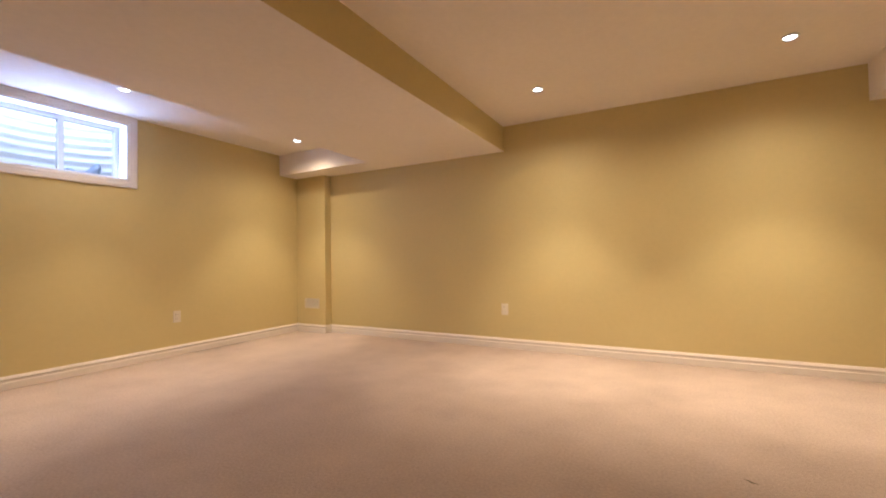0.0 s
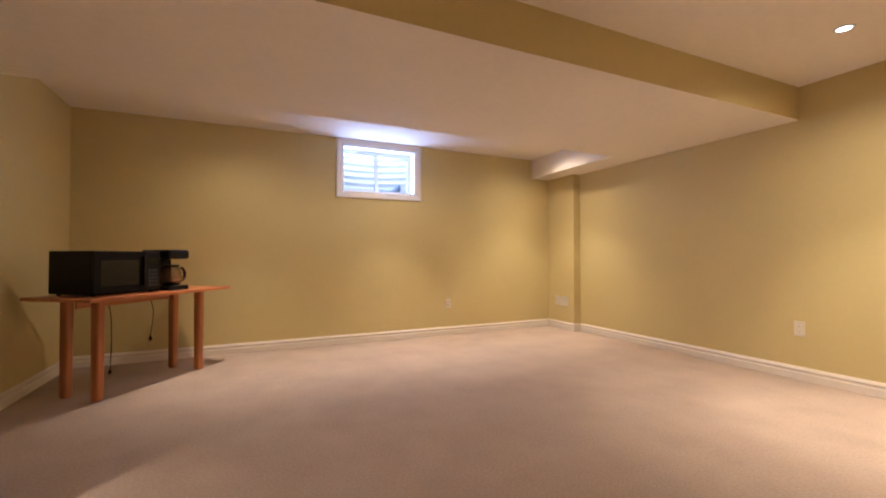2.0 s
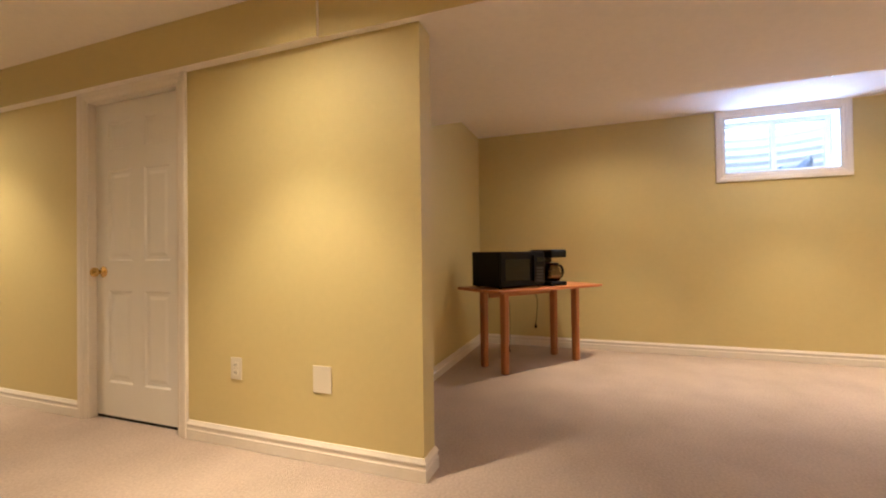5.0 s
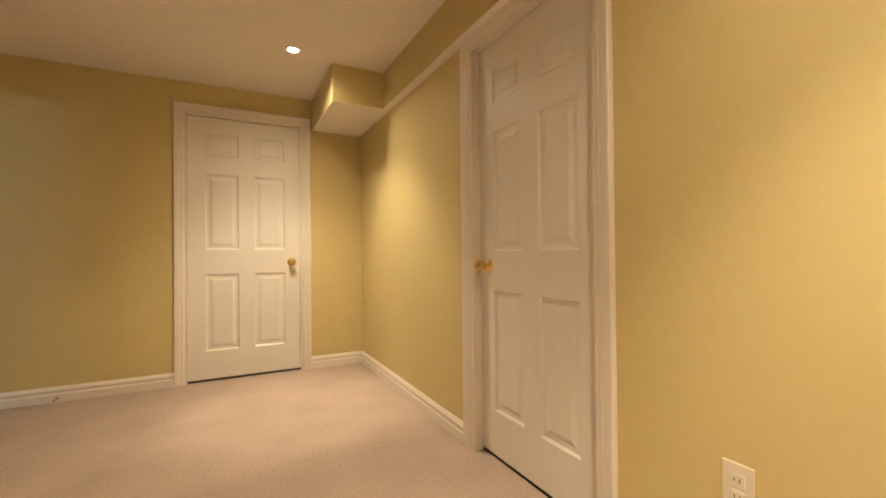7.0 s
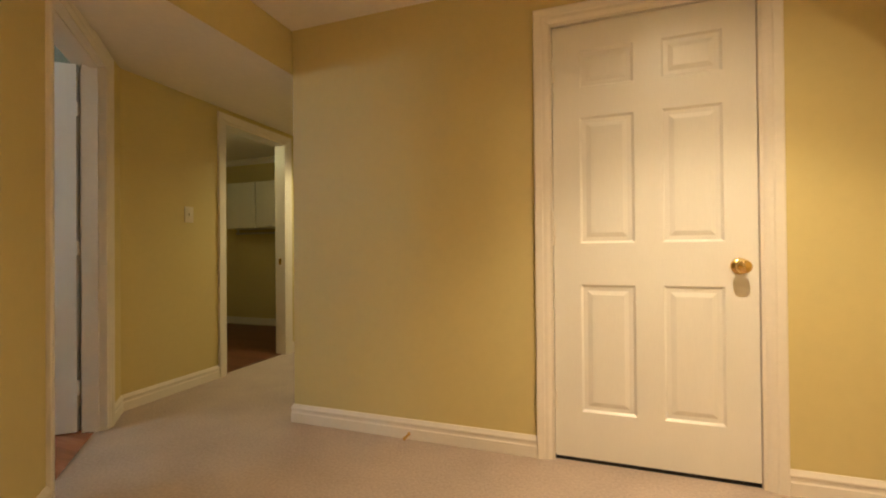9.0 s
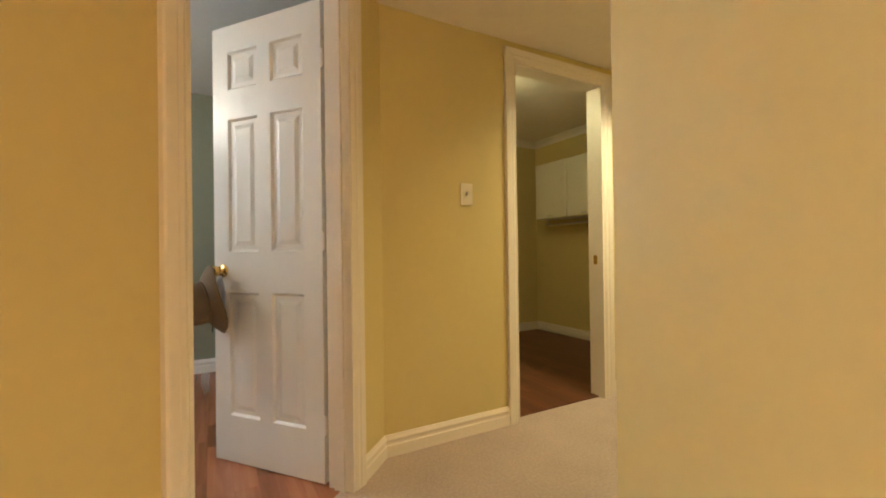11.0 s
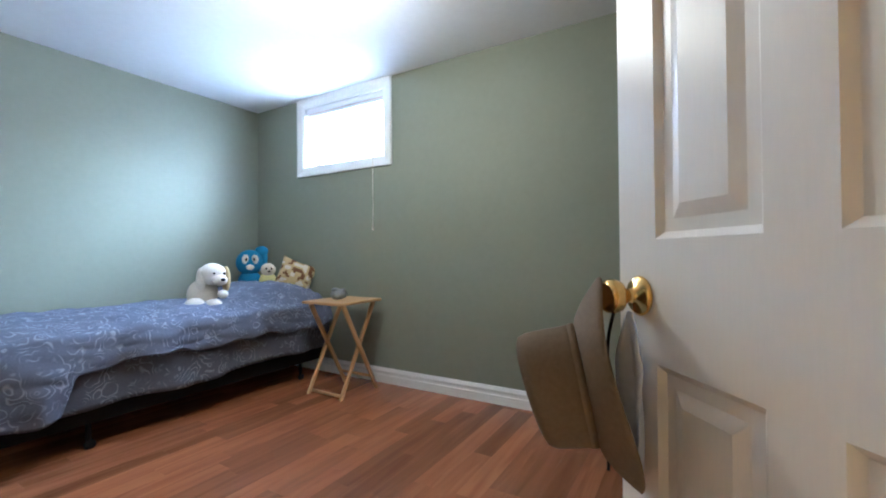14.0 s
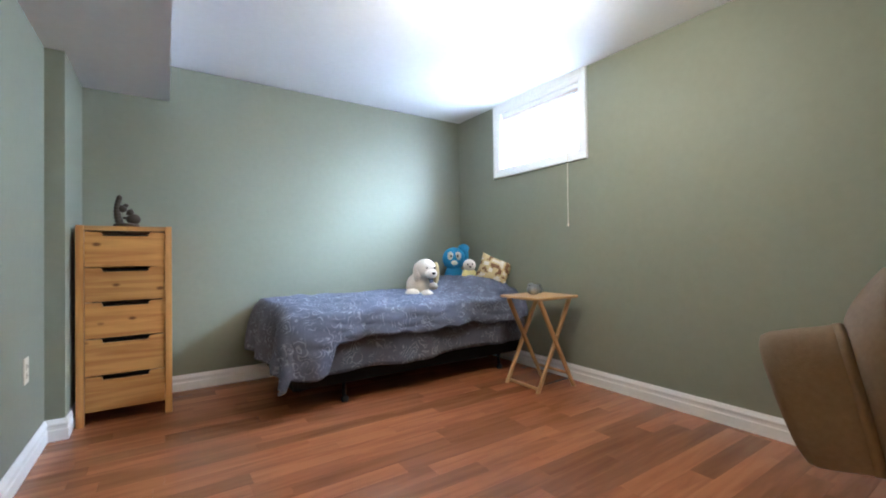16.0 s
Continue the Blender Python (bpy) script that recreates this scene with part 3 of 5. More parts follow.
box(bm, ow - 0.012, ow, -0.157, 0.001, 0, DH)
box(bm, 0.012, ow - 0.012, -0.157, 0.001, DH - 0.012, DH)
box(bm, -0.042, 0.012, -0.157, -0.1112, DH - 0.012, DH)
part("jamb", bm, M_TRIM, d3)
bm = bmesh.new()
box(bm, 0.0122, 0.0235, -0.079, -0.036, 0, DH - 0.0122)
box(bm, ow - 0.0235, ow - 0.0122, -0.079, -0.036, 0, DH - 0.0122)
box(bm, 0.0235, ow - 0.0235, -0.079, -0.036, DH - 0.0235, DH - 0.0122)
part("door_stop_bead", bm, M_TRIM, d3)
bm = bmesh.new()
casing(bm, ow + 0.05, DH)
part("casing", bm, M_TRIMW, d3, "", False, Matrix.Translation((ow, -0.156, 0)) @ pose(0, 0, 0, 0, 0, 180))
LEAF_W, LEAF_H, LEAF_A = 0.625, 2.005, 38.5
leaf_world = pose(2.297, -4.800, 0.012, 0, 0, LEAF_A)
leaf = part("door_leaf", leaf_mesh(LEAF_W, LEAF_H, 0.036, (0.786, 0.973), 0.122, 0.098), M_DOOR, d3, "white six-panel door leaf standing open", False, d3.matrix_world.inverted() @ leaf_world)
knob_parts(leaf, LEAF_W - 0.058, 0.874, 0.0, 1, 0.92)
knob_parts(leaf, LEAF_W - 0.058, 0.874, -0.036, -1, 0.92)
for z in (0.24, 1.0, 1.76):
    hinge_part(leaf, -0.004, z, -0.002)

# ---- structure: bedroom ----
GL = "sage green painted bedroom wall"
wall("wall_bedroom_east", (XE, YB), (XE, -5.0), (-1, 0), 0.26, 0, CEIL, [(YB - W2[0], YB - W2[1], W2[2], W2[3])], M_GREEN, GL + " with a bright high window")
wall("wall_bedroom_north", (1.40, YB), (XE + 0.2, YB), (0, -1), 0.05, 0, CEIL, [], M_GREEN, GL)
wall("wall_bedroom_west", (1.442, -3.86), (1.442, -1.62), (1, 0), 0.05, 0, CEIL, [], M_GREEN, GL)
bm = bmesh.new()
box(bm, 1.39, 1.522, -1.62, YB, 0, CEIL)
tagged(mesh_object("wall_bedroom_jog", bm, M_GREEN), "sage green boxed corner projecting from the wall", "wall", kind="structure")
wall("wall_bedroom_south", (XE, -4.95), (2.52, -4.95), (0, 1), 0.10, 0, CEIL, [], M_GREEN, GL)
bm = bmesh.new()
box(bm, 1.40, XE + 0.05, -5.0, YB + 0.05, CEIL - 0.0015, CEIL + 0.1)
ceil_bed = tagged(mesh_object("ceiling_bedroom", bm, M_BEDCEIL), "white painted bedroom ceiling", "ceiling", kind="structure")
bm = bmesh.new()
box(bm, 1.44, 1.985, -3.9, YB, 2.022, CEIL + 0.02)
tagged(mesh_object("ceiling_bedroom_drop", bm, M_BEDCEIL), "white boxed duct along the bedroom ceiling", "soffit", kind="structure")
BB = "white moulded baseboard along the green wall"
dgi = dg - Vector(DN) * 0.056
baseboard([((XE, YB), (XE, -4.95), (-1, 0), 1, 1), ((1.522, YB), (XE, YB), (0, -1), 1, 1), ((1.522, -1.62), (1.522, YB), (1, 0), -1, 1),
           ((1.442, -1.62), (1.522, -1.62), (0, -1), 1, -1), ((1.442, -3.86), (1.442, -1.62), (1, 0), 0, 1)], M_TRIMW, BB, 1.13)

# ---- structure: laundry room ----
LY0 = -7.87
wall("wall_laundry_south", (2.51, LY0), (XE, LY0), (0, 1), 0.10, 0, CEIL, [], M_YELLOW, "yellow painted laundry wall behind the cabinets")
wall("wall_laundry_east", (XE, -5.05), (XE, LY0), (-1, 0), 0.10, 0, CEIL, [], M_YELLOW, "yellow painted laundry wall")
wall("wall_laundry_north", (2.51, -5.06), (XE, -5.06), (0, -1), 0.04, 0, CEIL, [], M_YELLOW, "yellow painted laundry wall")
wall("wall_laundry_west", (XH + 0.112, -5.06), (XH + 0.112, LY0), (1, 0), 0.056, 0, CEIL, [(-5.06 - LD[1], -5.06 - LD[0], 0, DH)], M_YELLOW, "yellow painted laundry wall with the doorway")
bm = bmesh.new()
box(bm, 2.47, XE + 0.1, -8.0, -5.03, CEIL - 0.001, CEIL + 0.1)
tagged(mesh_object("ceiling_laundry", bm, M_CEIL), "off-white laundry ceiling", "ceiling", kind="structure")
baseboard([((XE, LY0), (2.57, LY0), (0, 1), 1, 1), ((XE, -5.06), (XE, LY0), (-1, 0), 1, 1)], M_TRIM, "white moulded baseboard in the laundry room")
bm = bmesh.new()
CROWN = [(0, 0), (0, -0.07), (0.008, -0.072), (0.014, -0.05), (0.035, -0.025), (0.05, -0.012), (0.052, 0)]
sweep(bm, [(p, q) for p, q in CROWN], (XE, LY0, CEIL - 0.002), (2.57, LY0, CEIL - 0.002), (0, 1, 0), (0, 0, 1), 1, 0)
sweep(bm, [(p, q) for p, q in CROWN], (XE, -5.06, CEIL - 0.002), (XE, LY0, CEIL - 0.002), (-1, 0, 0), (0, 0, 1), 0, 1)
tagged(mesh_object("trim", bm, M_TRIM), "white crown moulding at the laundry ceiling", "crown moulding", kind="structure")
lamp_l = thing("ceiling_light", "lit opal flush ceiling light in the laundry room", "ceiling light", pose(2.95, -6.05, CEIL - 0.004), group="flush ceiling lights")
bm = bmesh.new()
lathe(bm, [(0.001, 0), (0.15, 0), (0.15, -0.018), (0.13, -0.022), (0.001, -0.022)], 32)
part("base", bm, M_CHROME, lamp_l, "brushed metal base")
bm = bmesh.new()
lathe(bm, [(0.132, -0.020), (0.125, -0.045), (0.10, -0.07), (0.06, -0.085), (0.001, -0.09)], 32)
part("shade", bm, M_DOME, lamp_l, "lit opal glass bowl", True)
ld = bpy.data.lights.new("laundry_glow", "POINT")
ld.energy, ld.color, ld.shadow_soft_size = LAUNDRY_WATTS, (0.96, 0.82, 0.36), 0.12
new("laundry_glow", ld).location = (2.95, -6.05, CEIL - 0.22)
M_OPAL = emitter("lit_warm_opal_glass", (1.0, 0.82, 0.5), 1.4)
lamp_b = copy_thing(lamp_l, pose(3.22, -3.12, CEIL - 0.004))
for o in lamp_b.children:
    if o.name.startswith("shade"):
        o.data = o.data.copy()
        o.data.materials[0] = M_OPAL
tagged(lamp_b, "lit opal flush ceiling light with a dark finial in the bedroom", "ceiling light")
bm = bmesh.new()
lathe(bm, [(0.001, -0.088), (0.012, -0.090), (0.014, -0.098), (0.008, -0.106), (0.010, -0.114), (0.001, -0.120)], 16)
bd = bpy.data.lights.new("bedroom_glow", "POINT")
bd.energy, bd.color, bd.shadow_soft_size = BED_WATTS, (1.0, 0.86, 0.62), 0.10
new("bedroom_glow", bd).location = (3.22, -3.12, CEIL - 0.26)
part("finial", bm, M_BRONZE, lamp_b, "dark metal finial", True)

# laundry cabinets
cab_label = "cream wall-hung laundry cabinet with panelled doors"
for cx in (2.72, 3.19, 3.66):
    c = thing("wall_cabinet", cab_label, "cabinet", pose(cx, LY0 + 0.001, 1.30), group="laundry wall cabinets")
    bm = bmesh.new()
    box(bm, 0, 0.465, 0, 0.29, 0, 0.60)
    rounded(bm, 0.002, 1)
    part("body", bm, M_CAB, c)
    bm = bmesh.new()
    box(bm, 0.004, 0.461, 0.291, 0.309, 0.004, 0.596)
    rounded(bm, 0.003, 1)
    dr = part("cabinet_door", bm, M_CAB, c)
    bm = bmesh.new()
    box(bm, 0.06, 0.405, 0.3092, 0.313, 0.06, 0.54)
    rounded(bm, 0.0015, 1)
    part("panel", bm, M_CAB, dr)
    bm = bmesh.new()
    box(bm, 0.20, 0.27, 0.309, 0.326, 0.022, 0.034)
    rounded(bm, 0.003, 1)
    part("handle", bm, M_CHROME, dr, "small metal pull")
rail = thing("hanging_rail", "white hanging rail fixed under the laundry cabinets", "rail", pose(2.72, LY0 + 0.15, 1.245))
bm = bmesh.new()
lathe(bm, [(0.001, 0), (0.014, 0), (0.014, 1.40), (0.001, 1.40)], 12, "x")
part("rod", bm, M_CHROME, rail)
for x in (0.02, 0.7, 1.37):
    bm = bmesh.new()
    box(bm, x - 0.008, x + 0.008, -0.01, 0.01, 0.0, 0.054)
    part("bracket", bm, M_CHROME, rail)

# ---- windows ----


def window(name, origin, n, w, z0, z1, depth, mats, label, split):
    """A high basement window: moulded surround, deep lining, sash and panes. Its glass stands back in the wall."""
    d = thing(name, label, "window", frame_of((*origin, 0), n), kind="structure")
    bm = bmesh.new()
    casing(bm, w, z1, foot=False, z0=z0)
    part("window_frame", bm, mats, d, "white moulded window surround")
    bm = bmesh.new()
    t = 0.012
    box(bm, 0, t, -depth, 0.001, z0, z1)
    box(bm, w - t, w, -depth, 0.001, z0, z1)
    box(bm, t, w - t, -depth, 0.001, z1 - t, z1)
    box(bm, t, w - t, -depth, 0.001, z0, z0 + t)
    part("window_sill", bm, M_TRIMW, d, "white window lining")
    s = 0.034
    bm = bmesh.new()
    yb, yf = -depth + 0.005, -depth + 0.05
    box(bm, t, t + s, yb, yf, z0 + t, z1 - t)
    box(bm, w - t - s, w - t, yb, yf, z0 + t, z1 - t)
    box(bm, t + s, w - t - s, yb, yf, z0 + t, z0 + t + s)
    box(bm, t + s, w - t - s, yb, yf, z1 - t - s, z1 - t)
    if split:
        box(bm, w / 2 - 0.02, w / 2 + 0.02, yb, yf, z0 + t + s, z1 - t - s)
    part("sash", bm, M_VINYL, d, "white vinyl sash")
    spans = [(t + s, w / 2 - 0.02), (w / 2 + 0.02, w - t - s)] if split else [(t + s, w - t - s)]
    for a, b in spans:
        bm = bmesh.new()
        box(bm, a, b, yb + 0.018, yb + 0.022, z0 + t + s, z1 - t - s)
        p = part("pane", bm, M_GLASS, d)
        p.visible_shadow = False
    return d


window("window_1", (XW, W1[1]), (1, 0), W1[1] - W1[0], W1[2], W1[3], 0.20, M_TRIM, "high white basement window looking into a steel window well", True)
window("window_2", (XE, W2[1]), (-1, 0), W2[0] - W2[1], W2[2], W2[3], 0.20, M_TRIMW, "bright high bedroom window with a raised blind", False)


def window_well(m, label):
    """Corrugated steel half-ring round a window below the ground, gravel at its foot."""
    w = thing("window_well", label, "window well", m)
    bm = bmesh.new()
    nz, na = 40, 28
    rows = []
    for j in range(nz + 1):
        z = 1.45 + 1.0 * j / nz
        r = 0.70 + 0.009 * math.sin(z * 2 * math.pi / 0.085)
        rows.append([bm.verts.new((r * math.cos(math.pi * i / na), r * 0.85 * math.sin(math.pi * i / na), z)) for i in range(na + 1)])
    for a, b in zip(rows, rows[1:]):
        for i in range(na):
            bm.faces.new((a[i], a[i + 1], b[i + 1], b[i]))
    part("liner", bm, M_STEEL, w, "corrugated galvanised steel liner", True)
    bm = bmesh.new()
    box(bm, -0.72, 0.72, 0.0, 0.62, 1.38, 1.50)
    part("gravel_bed", bm, M_GRAVEL, w, "grey gravel")
    return w


window_well(pose(XW - 0.245, 1.11, 0, 0, 0, 90), "corrugated steel window well outside the basement window")
# a crumpled plastic sheet caught in the well
bm = bmesh.new()
gw = [[bm.verts.new((0.30 * (i / 14 - 0.5), 0.05 * noise.noise(Vector((i * 0.35, j * 0.4, 1.0))), 0.20 * (j / 9) * (0.45 + 0.55 * i / 14) + 0.03 * math.sin(i * 0.6))) for j in range(10)] for i in range(15)]
for i in range(14):
    for j in range(9):
        bm.faces.new((gw[i][j], gw[i + 1][j], gw[i + 1][j + 1], gw[i][j + 1]))
ob = mesh_object("plastic_sheet", bm, material("pale_blue_plastic", (0.30, 0.40, 0.62), 0.45, vary=0.12, scale=14), True)
so = ob.modifiers.new("thickness", "SOLIDIFY")
so.thickness = 0.002
ob.matrix_world = pose(XW - 0.36, 1.33, 1.65, 0, 0, 90)
tagged(ob, "crumpled pale blue plastic sheet on the gravel in the window well", "plastic sheet")
# the sky seen past the bedroom window, and the ground outside
bm = bmesh.new()
bm.faces.new([bm.verts.new(p) for p in ((XE + 2.4, -7.0, 0.0), (XE + 2.4, 3.0, 0.0), (XE + 2.4, 3.0, 6.0), (XE + 2.4, -7.0, 6.0))])
tagged(mesh_object("backdrop", bm, M_SKYCARD), "bright overcast daylight outside the bedroom window", "sky", kind="structure")
area("well_daylight", pose(XW - 0.60, 1.11, 2.5), 1.1, 0.55, WELL, (0.82, 0.90, 1.0))

# raised blind and its cord
blind = thing("window_blind", "white raised slatted blind with a hanging cord", "blind", frame_of((XE, W2[1], 0), (-1, 0)))
bw = W2[0] - W2[1]
bm = bmesh.new()
box(bm, 0.02, bw - 0.02, -0.06, -0.02, W2[3] - 0.045, W2[3] - 0.013)
part("head_rail", bm, M_VINYL, blind, "white head rail")
M_PINKISH = material("faded_pink_slat", (0.72, 0.50, 0.42), 0.5, vary=0.03)
for i in range(6):
    bm = bmesh.new()
    z = W2[3] - 0.050 - 0.007 * i
    box(bm, 0.025, bw - 0.025, -0.062, -0.018, z - 0.002, z)
    part("slat", bm, M_PINKISH if i == 1 else M_VINYL, blind)
cord = bpy.data.curves.new("cord", "CURVE")
cord.dimensions, cord.bevel_depth = "3D", 0.0028
sp = cord.splines.new("POLY")
pts = [(0.095, -0.012, W2[3] - 0.05), (0.095, 0.022, W2[2] - 0.01), (0.095, 0.024, 1.16)]
sp.points.add(len(pts) - 1)
for q, c in zip(sp.points, pts):
    q.co = (*c, 1)
cord.materials.append(M_PLASTIC)
co = new("cord", cord)
co.parent = blind
bm = bmesh.new()
lathe(bm, [(0.001, 0), (0.006, 0.002), (0.008, 0.012), (0.003, 0.030), (0.001, 0.030)], 12)
part("cord_toggle", bm, M_PLASTIC, blind, "", True, Matrix.Translation((0.095, 0.024, 1.132)))

# ---- downlights ----


def make_downlight():
    d = thing("downlight", "lit recessed halogen downlight in the ceiling", "downlight", pose(0, 0, CEIL), group="recessed downlights")
    bm = bmesh.new()
    lathe(bm, [(0.034, -0.004), (0.036, -0.007), (0.046, -0.006), (0.050, -0.0005), (0.034, -0.0006)], 32)
    part("trim_ring", bm, M_TRIMW, d, "white metal ring", True)
    bm = bmesh.new()
    lathe(bm, [(0.001, -0.0042), (0.0335, -0.0042), (0.0335, -0.0012), (0.001, -0.0012)], 24)
    part("lens", bm, M_BULB, d, "glowing lens", True)
    return d


first = make_downlight()
first.matrix_world = pose(*DOWNLIGHTS[0][:2], CEIL)
for q in DOWNLIGHTS[1:]:
    copy_thing(first, pose(*q[:2], CEIL))
# fitting added for the assumed, unseen hall lamp
copy_thing(first, pose(UNSEEN_HALL_LAMP[0], UNSEEN_HALL_LAMP[1], UNSEEN_HALL_LAMP[2], 0, -6.4, 0))

# ---- outlets, switch, vent ----


def plate(kind, m, label, w=0.070, h=0.114, slots="outlet"):
    t = thing(kind, label, "outlet" if slots == "outlet" else ("light switch" if slots == "switch" else "wall plate"), m)
    bm = bmesh.new()
    box(bm, -w / 2, w / 2, 0, 0.006, -h / 2, h / 2)
    rounded(bm, 0.002)
    part("cover_plate", bm, M_PLASTIC, t)
    if slots == "outlet":
        for z in (-0.02, 0.02):
            bm = bmesh.new()
            box(bm, -0.016, 0.016, 0.0062, 0.009, z - 0.014, z + 0.014)
            rounded(bm, 0.003)
            s = part("socket", bm, M_PLASTIC, t)
            bm = bmesh.new()
            for x in (-0.006, 0.006):
                box(bm, x - 0.001, x + 0.001, 0.0091, 0.0095, z - 0.005, z + 0.005)
            part("slot", bm, M_GAPSHADE, s)
    if slots == "switch":
        bm = bmesh.new()
        box(bm, -0.005, 0.005, 0.0062, 0.016, -0.010, 0.010)
        part("toggle", bm, M_PLASTIC, t)
    return t


ol = "white double wall outlet above the baseboard"
plate("wall_outlet", frame_of((XP + 0.0005, -2.215, 0.408), (1, 0)), ol)
plate("wall_plate", frame_of((XP + 0.0005, -1.685, 0.398), (1, 0)), "large blank white wall plate above the baseboard", 0.102, 0.128, "blank")
plate("wall_outlet", frame_of((-1.50, YN - 0.0005, 0.395), (0, -1)), ol)
plate("wall_outlet", frame_of((XW + 0.0005, 1.972, 0.386), (1, 0)), ol)
plate("wall_outlet", frame_of((1.4425, -1.975, 0.448), (1, 0)), "white wall outlet on the green wall")
plate("light_switch", frame_of((XH - 0.0005, -5.575, 1.262), (-1, 0)), "white light switch on the yellow wall", slots="switch")
vent = thing("wall_vent", "white louvred air vent low on the boxed pipe chase", "vent", frame_of((-4.09, 3.5195, 0.372), (0, -1)))
bm = bmesh.new()
for b4 in ((-0.125, 0.125, 0.052, 0.062), (-0.125, 0.125, -0.062, -0.052), (-0.125, -0.113, -0.052, 0.052), (0.113, 0.125, -0.052, 0.052)):
    box(bm, b4[0], b4[1], 0, 0.009, b4[2], b4[3])
part("frame", bm, M_PLASTIC, vent)
for i in range(7):
    bm = bmesh.new()
    z = -0.044 + i * 0.0147
    vs, fs = box(bm, -0.113, 0.113, 0.001, 0.007, z - 0.004, z + 0.004)
    for v in vs:
        v.co.z -= (v.co.y - 0.004) * 0.9
    part("slat", bm, M_PLASTIC, vent)
# thin near-black sheet in place of the shade behind the slats
bm = bmesh.new()
box(bm, -0.113, 0.113, 0.0002, 0.0008, -0.052, 0.052)
part("backing", bm, M_GAPSHADE, vent)
stop = thing("door_stop", "small spring door stop on the baseboard", "door stop", frame_of((0.55, YS + 0.015, 0.03), (0, 1)))
bm = bmesh.new()
lathe(bm, [(0.001, 0), (0.010, 0.0), (0.010, 0.004)] + [(0.0055 + 0.0012 * (i % 2), 0.006 + i * 0.003) for i in range(16)] + [(0.008, 0.056), (0.008, 0.066), (0.001, 0.068)], 12, "y")
part("spring", bm, M_BRASS, stop)

# ---- alcove: table, microwave, coffee maker ----
TA = math.degrees(math.atan2(0.607, -0.794))
# local x along the long edge away from the near corner, y towards the wall corner
table_m = pose(-2.985, -1.135, 0, 0, 0, TA)
table = thing("side_table", "orange-stained pine table standing across the corner", "table", table_m)
bm = bmesh.new()
box(bm, 0, 1.22, 0, 0.58, 0.672, 0.695)
rounded(bm, 0.004)
part("tabletop", bm, M_TABLE, table, "thin orange pine top")


def leg_mesh(h, a, b, r=0.004):
    """A slightly tapered board leg, its grain along local x."""
    bm = bmesh.new()
    vs, fs = box(bm, 0, h, -a / 2, a / 2, -b / 2, b / 2)
    for v in vs:
        if v.co.x < 0.01:
            v.co.y *= 0.82
    rounded(bm, r, 3)
    return bm


for x, y in ((0.165, 0.15), (0.175, 0.43), (0.99, 0.125), (0.99, 0.385)):
    part("leg", leg_mesh(0.671, 0.068, 0.058, 0.016), M_TABLE, table, "", False, pose(x, y, 0.001, 0, -90, 0))
bm = bmesh.new()
box(bm, 0.21, 0.955, 0.39, 0.41, 0.60, 0.671)
part("apron", bm, M_TABLE, table)

TOP = 0.6955
mw = thing("microwave", "black microwave oven with a dark window on the table", "microwave", table_m @ pose(0.12, 0.14, TOP) @ Matrix.Diagonal((0.94, 1.0, 1.0, 1)))
bm = bmesh.new()
box(bm, 0, 0.54, 0.02, 0.38, 0.012, 0.305)
rounded(bm, 0.006)
part("body", bm, M_BLACK, mw)
bm = bmesh.new()
box(bm, 0.004, 0.405, 0.0, 0.0195, 0.016, 0.301)
rounded(bm, 0.004)
door = part("door", bm, M_BLACK, mw, "black glossy door")
bm = bmesh.new()
box(bm, 0.055, 0.345, -0.002, -0.0004, 0.065, 0.24)
part("window", bm, M_SMOKE, door, "dark see-through mesh window")
bm = bmesh.new()
box(bm, 0.375, 0.39, -0.022, -0.0005, 0.05, 0.27)
rounded(bm, 0.004)
part("handle", bm, M_BLACK, door)
bm = bmesh.new()
box(bm, 0.409, 0.536, 0.0, 0.0195, 0.016, 0.301)
rounded(bm, 0.004)
panel = part("control_panel", bm, M_BLACK, mw)
M_KEY = material("dark_grey_key", (0.022, 0.022, 0.025), 0.5, vary=0.05)
for r in range(5):
    for c in range(3):
        bm = bmesh.new()
        box(bm, 0.430 + c * 0.029, 0.452 + c * 0.029, -0.0016, -0.0004, 0.045 + r * 0.027, 0.064 + r * 0.027)
        part("key", bm, M_KEY, panel)
bm = bmesh.new()
box(bm, 0.430, 0.513, -0.0014, -0.0004, 0.215, 0.255)
part("display", bm, M_SMOKE, panel)
for x, y in ((0.04, 0.05), (0.50, 0.05), (0.04, 0.34), (0.50, 0.34)):
    bm = bmesh.new()
    lathe(bm, [(0.001, 0), (0.014, 0), (0.012, 0.0125), (0.001, 0.0125)], 12)
    part("foot", bm, M_BLACK, mw, "", False, Matrix.Translation((x, y, 0)))

cm = thing("coffee_maker", "black drip coffee maker with a glass jug on the table", "coffee maker", table_m @ pose(0.655, 0.09, TOP) @ Matrix.Diagonal((1.2, 1.1, 1.05, 1)))
bm = bmesh.new()
box(bm, 0, 0.16, 0, 0.24, 0, 0.035)
rounded(bm, 0.008)
part("base", bm, M_BLACK, cm)
bm = bmesh.new()
box(bm, 0, 0.16, 0.155, 0.24, 0.036, 0.235)
rounded(bm, 0.01)
part("tank", bm, M_BLACK, cm)
bm = bmesh.new()
box(bm, -0.004, 0.164, 0.0, 0.245, 0.236, 0.305)
rounded(bm, 0.014)
part("head", bm, M_BLACK, cm)
bm = bmesh.new()
lathe(bm, [(0.001, 0), (0.050, 0), (0.064, 0.015), (0.070, 0.055), (0.062, 0.10), (0.050, 0.130), (0.052, 0.140), (0.046, 0.140), (0.044, 0.130), (0.056, 0.10), (0.064, 0.055), (0.058, 0.02), (0.001, 0.008)], 28)
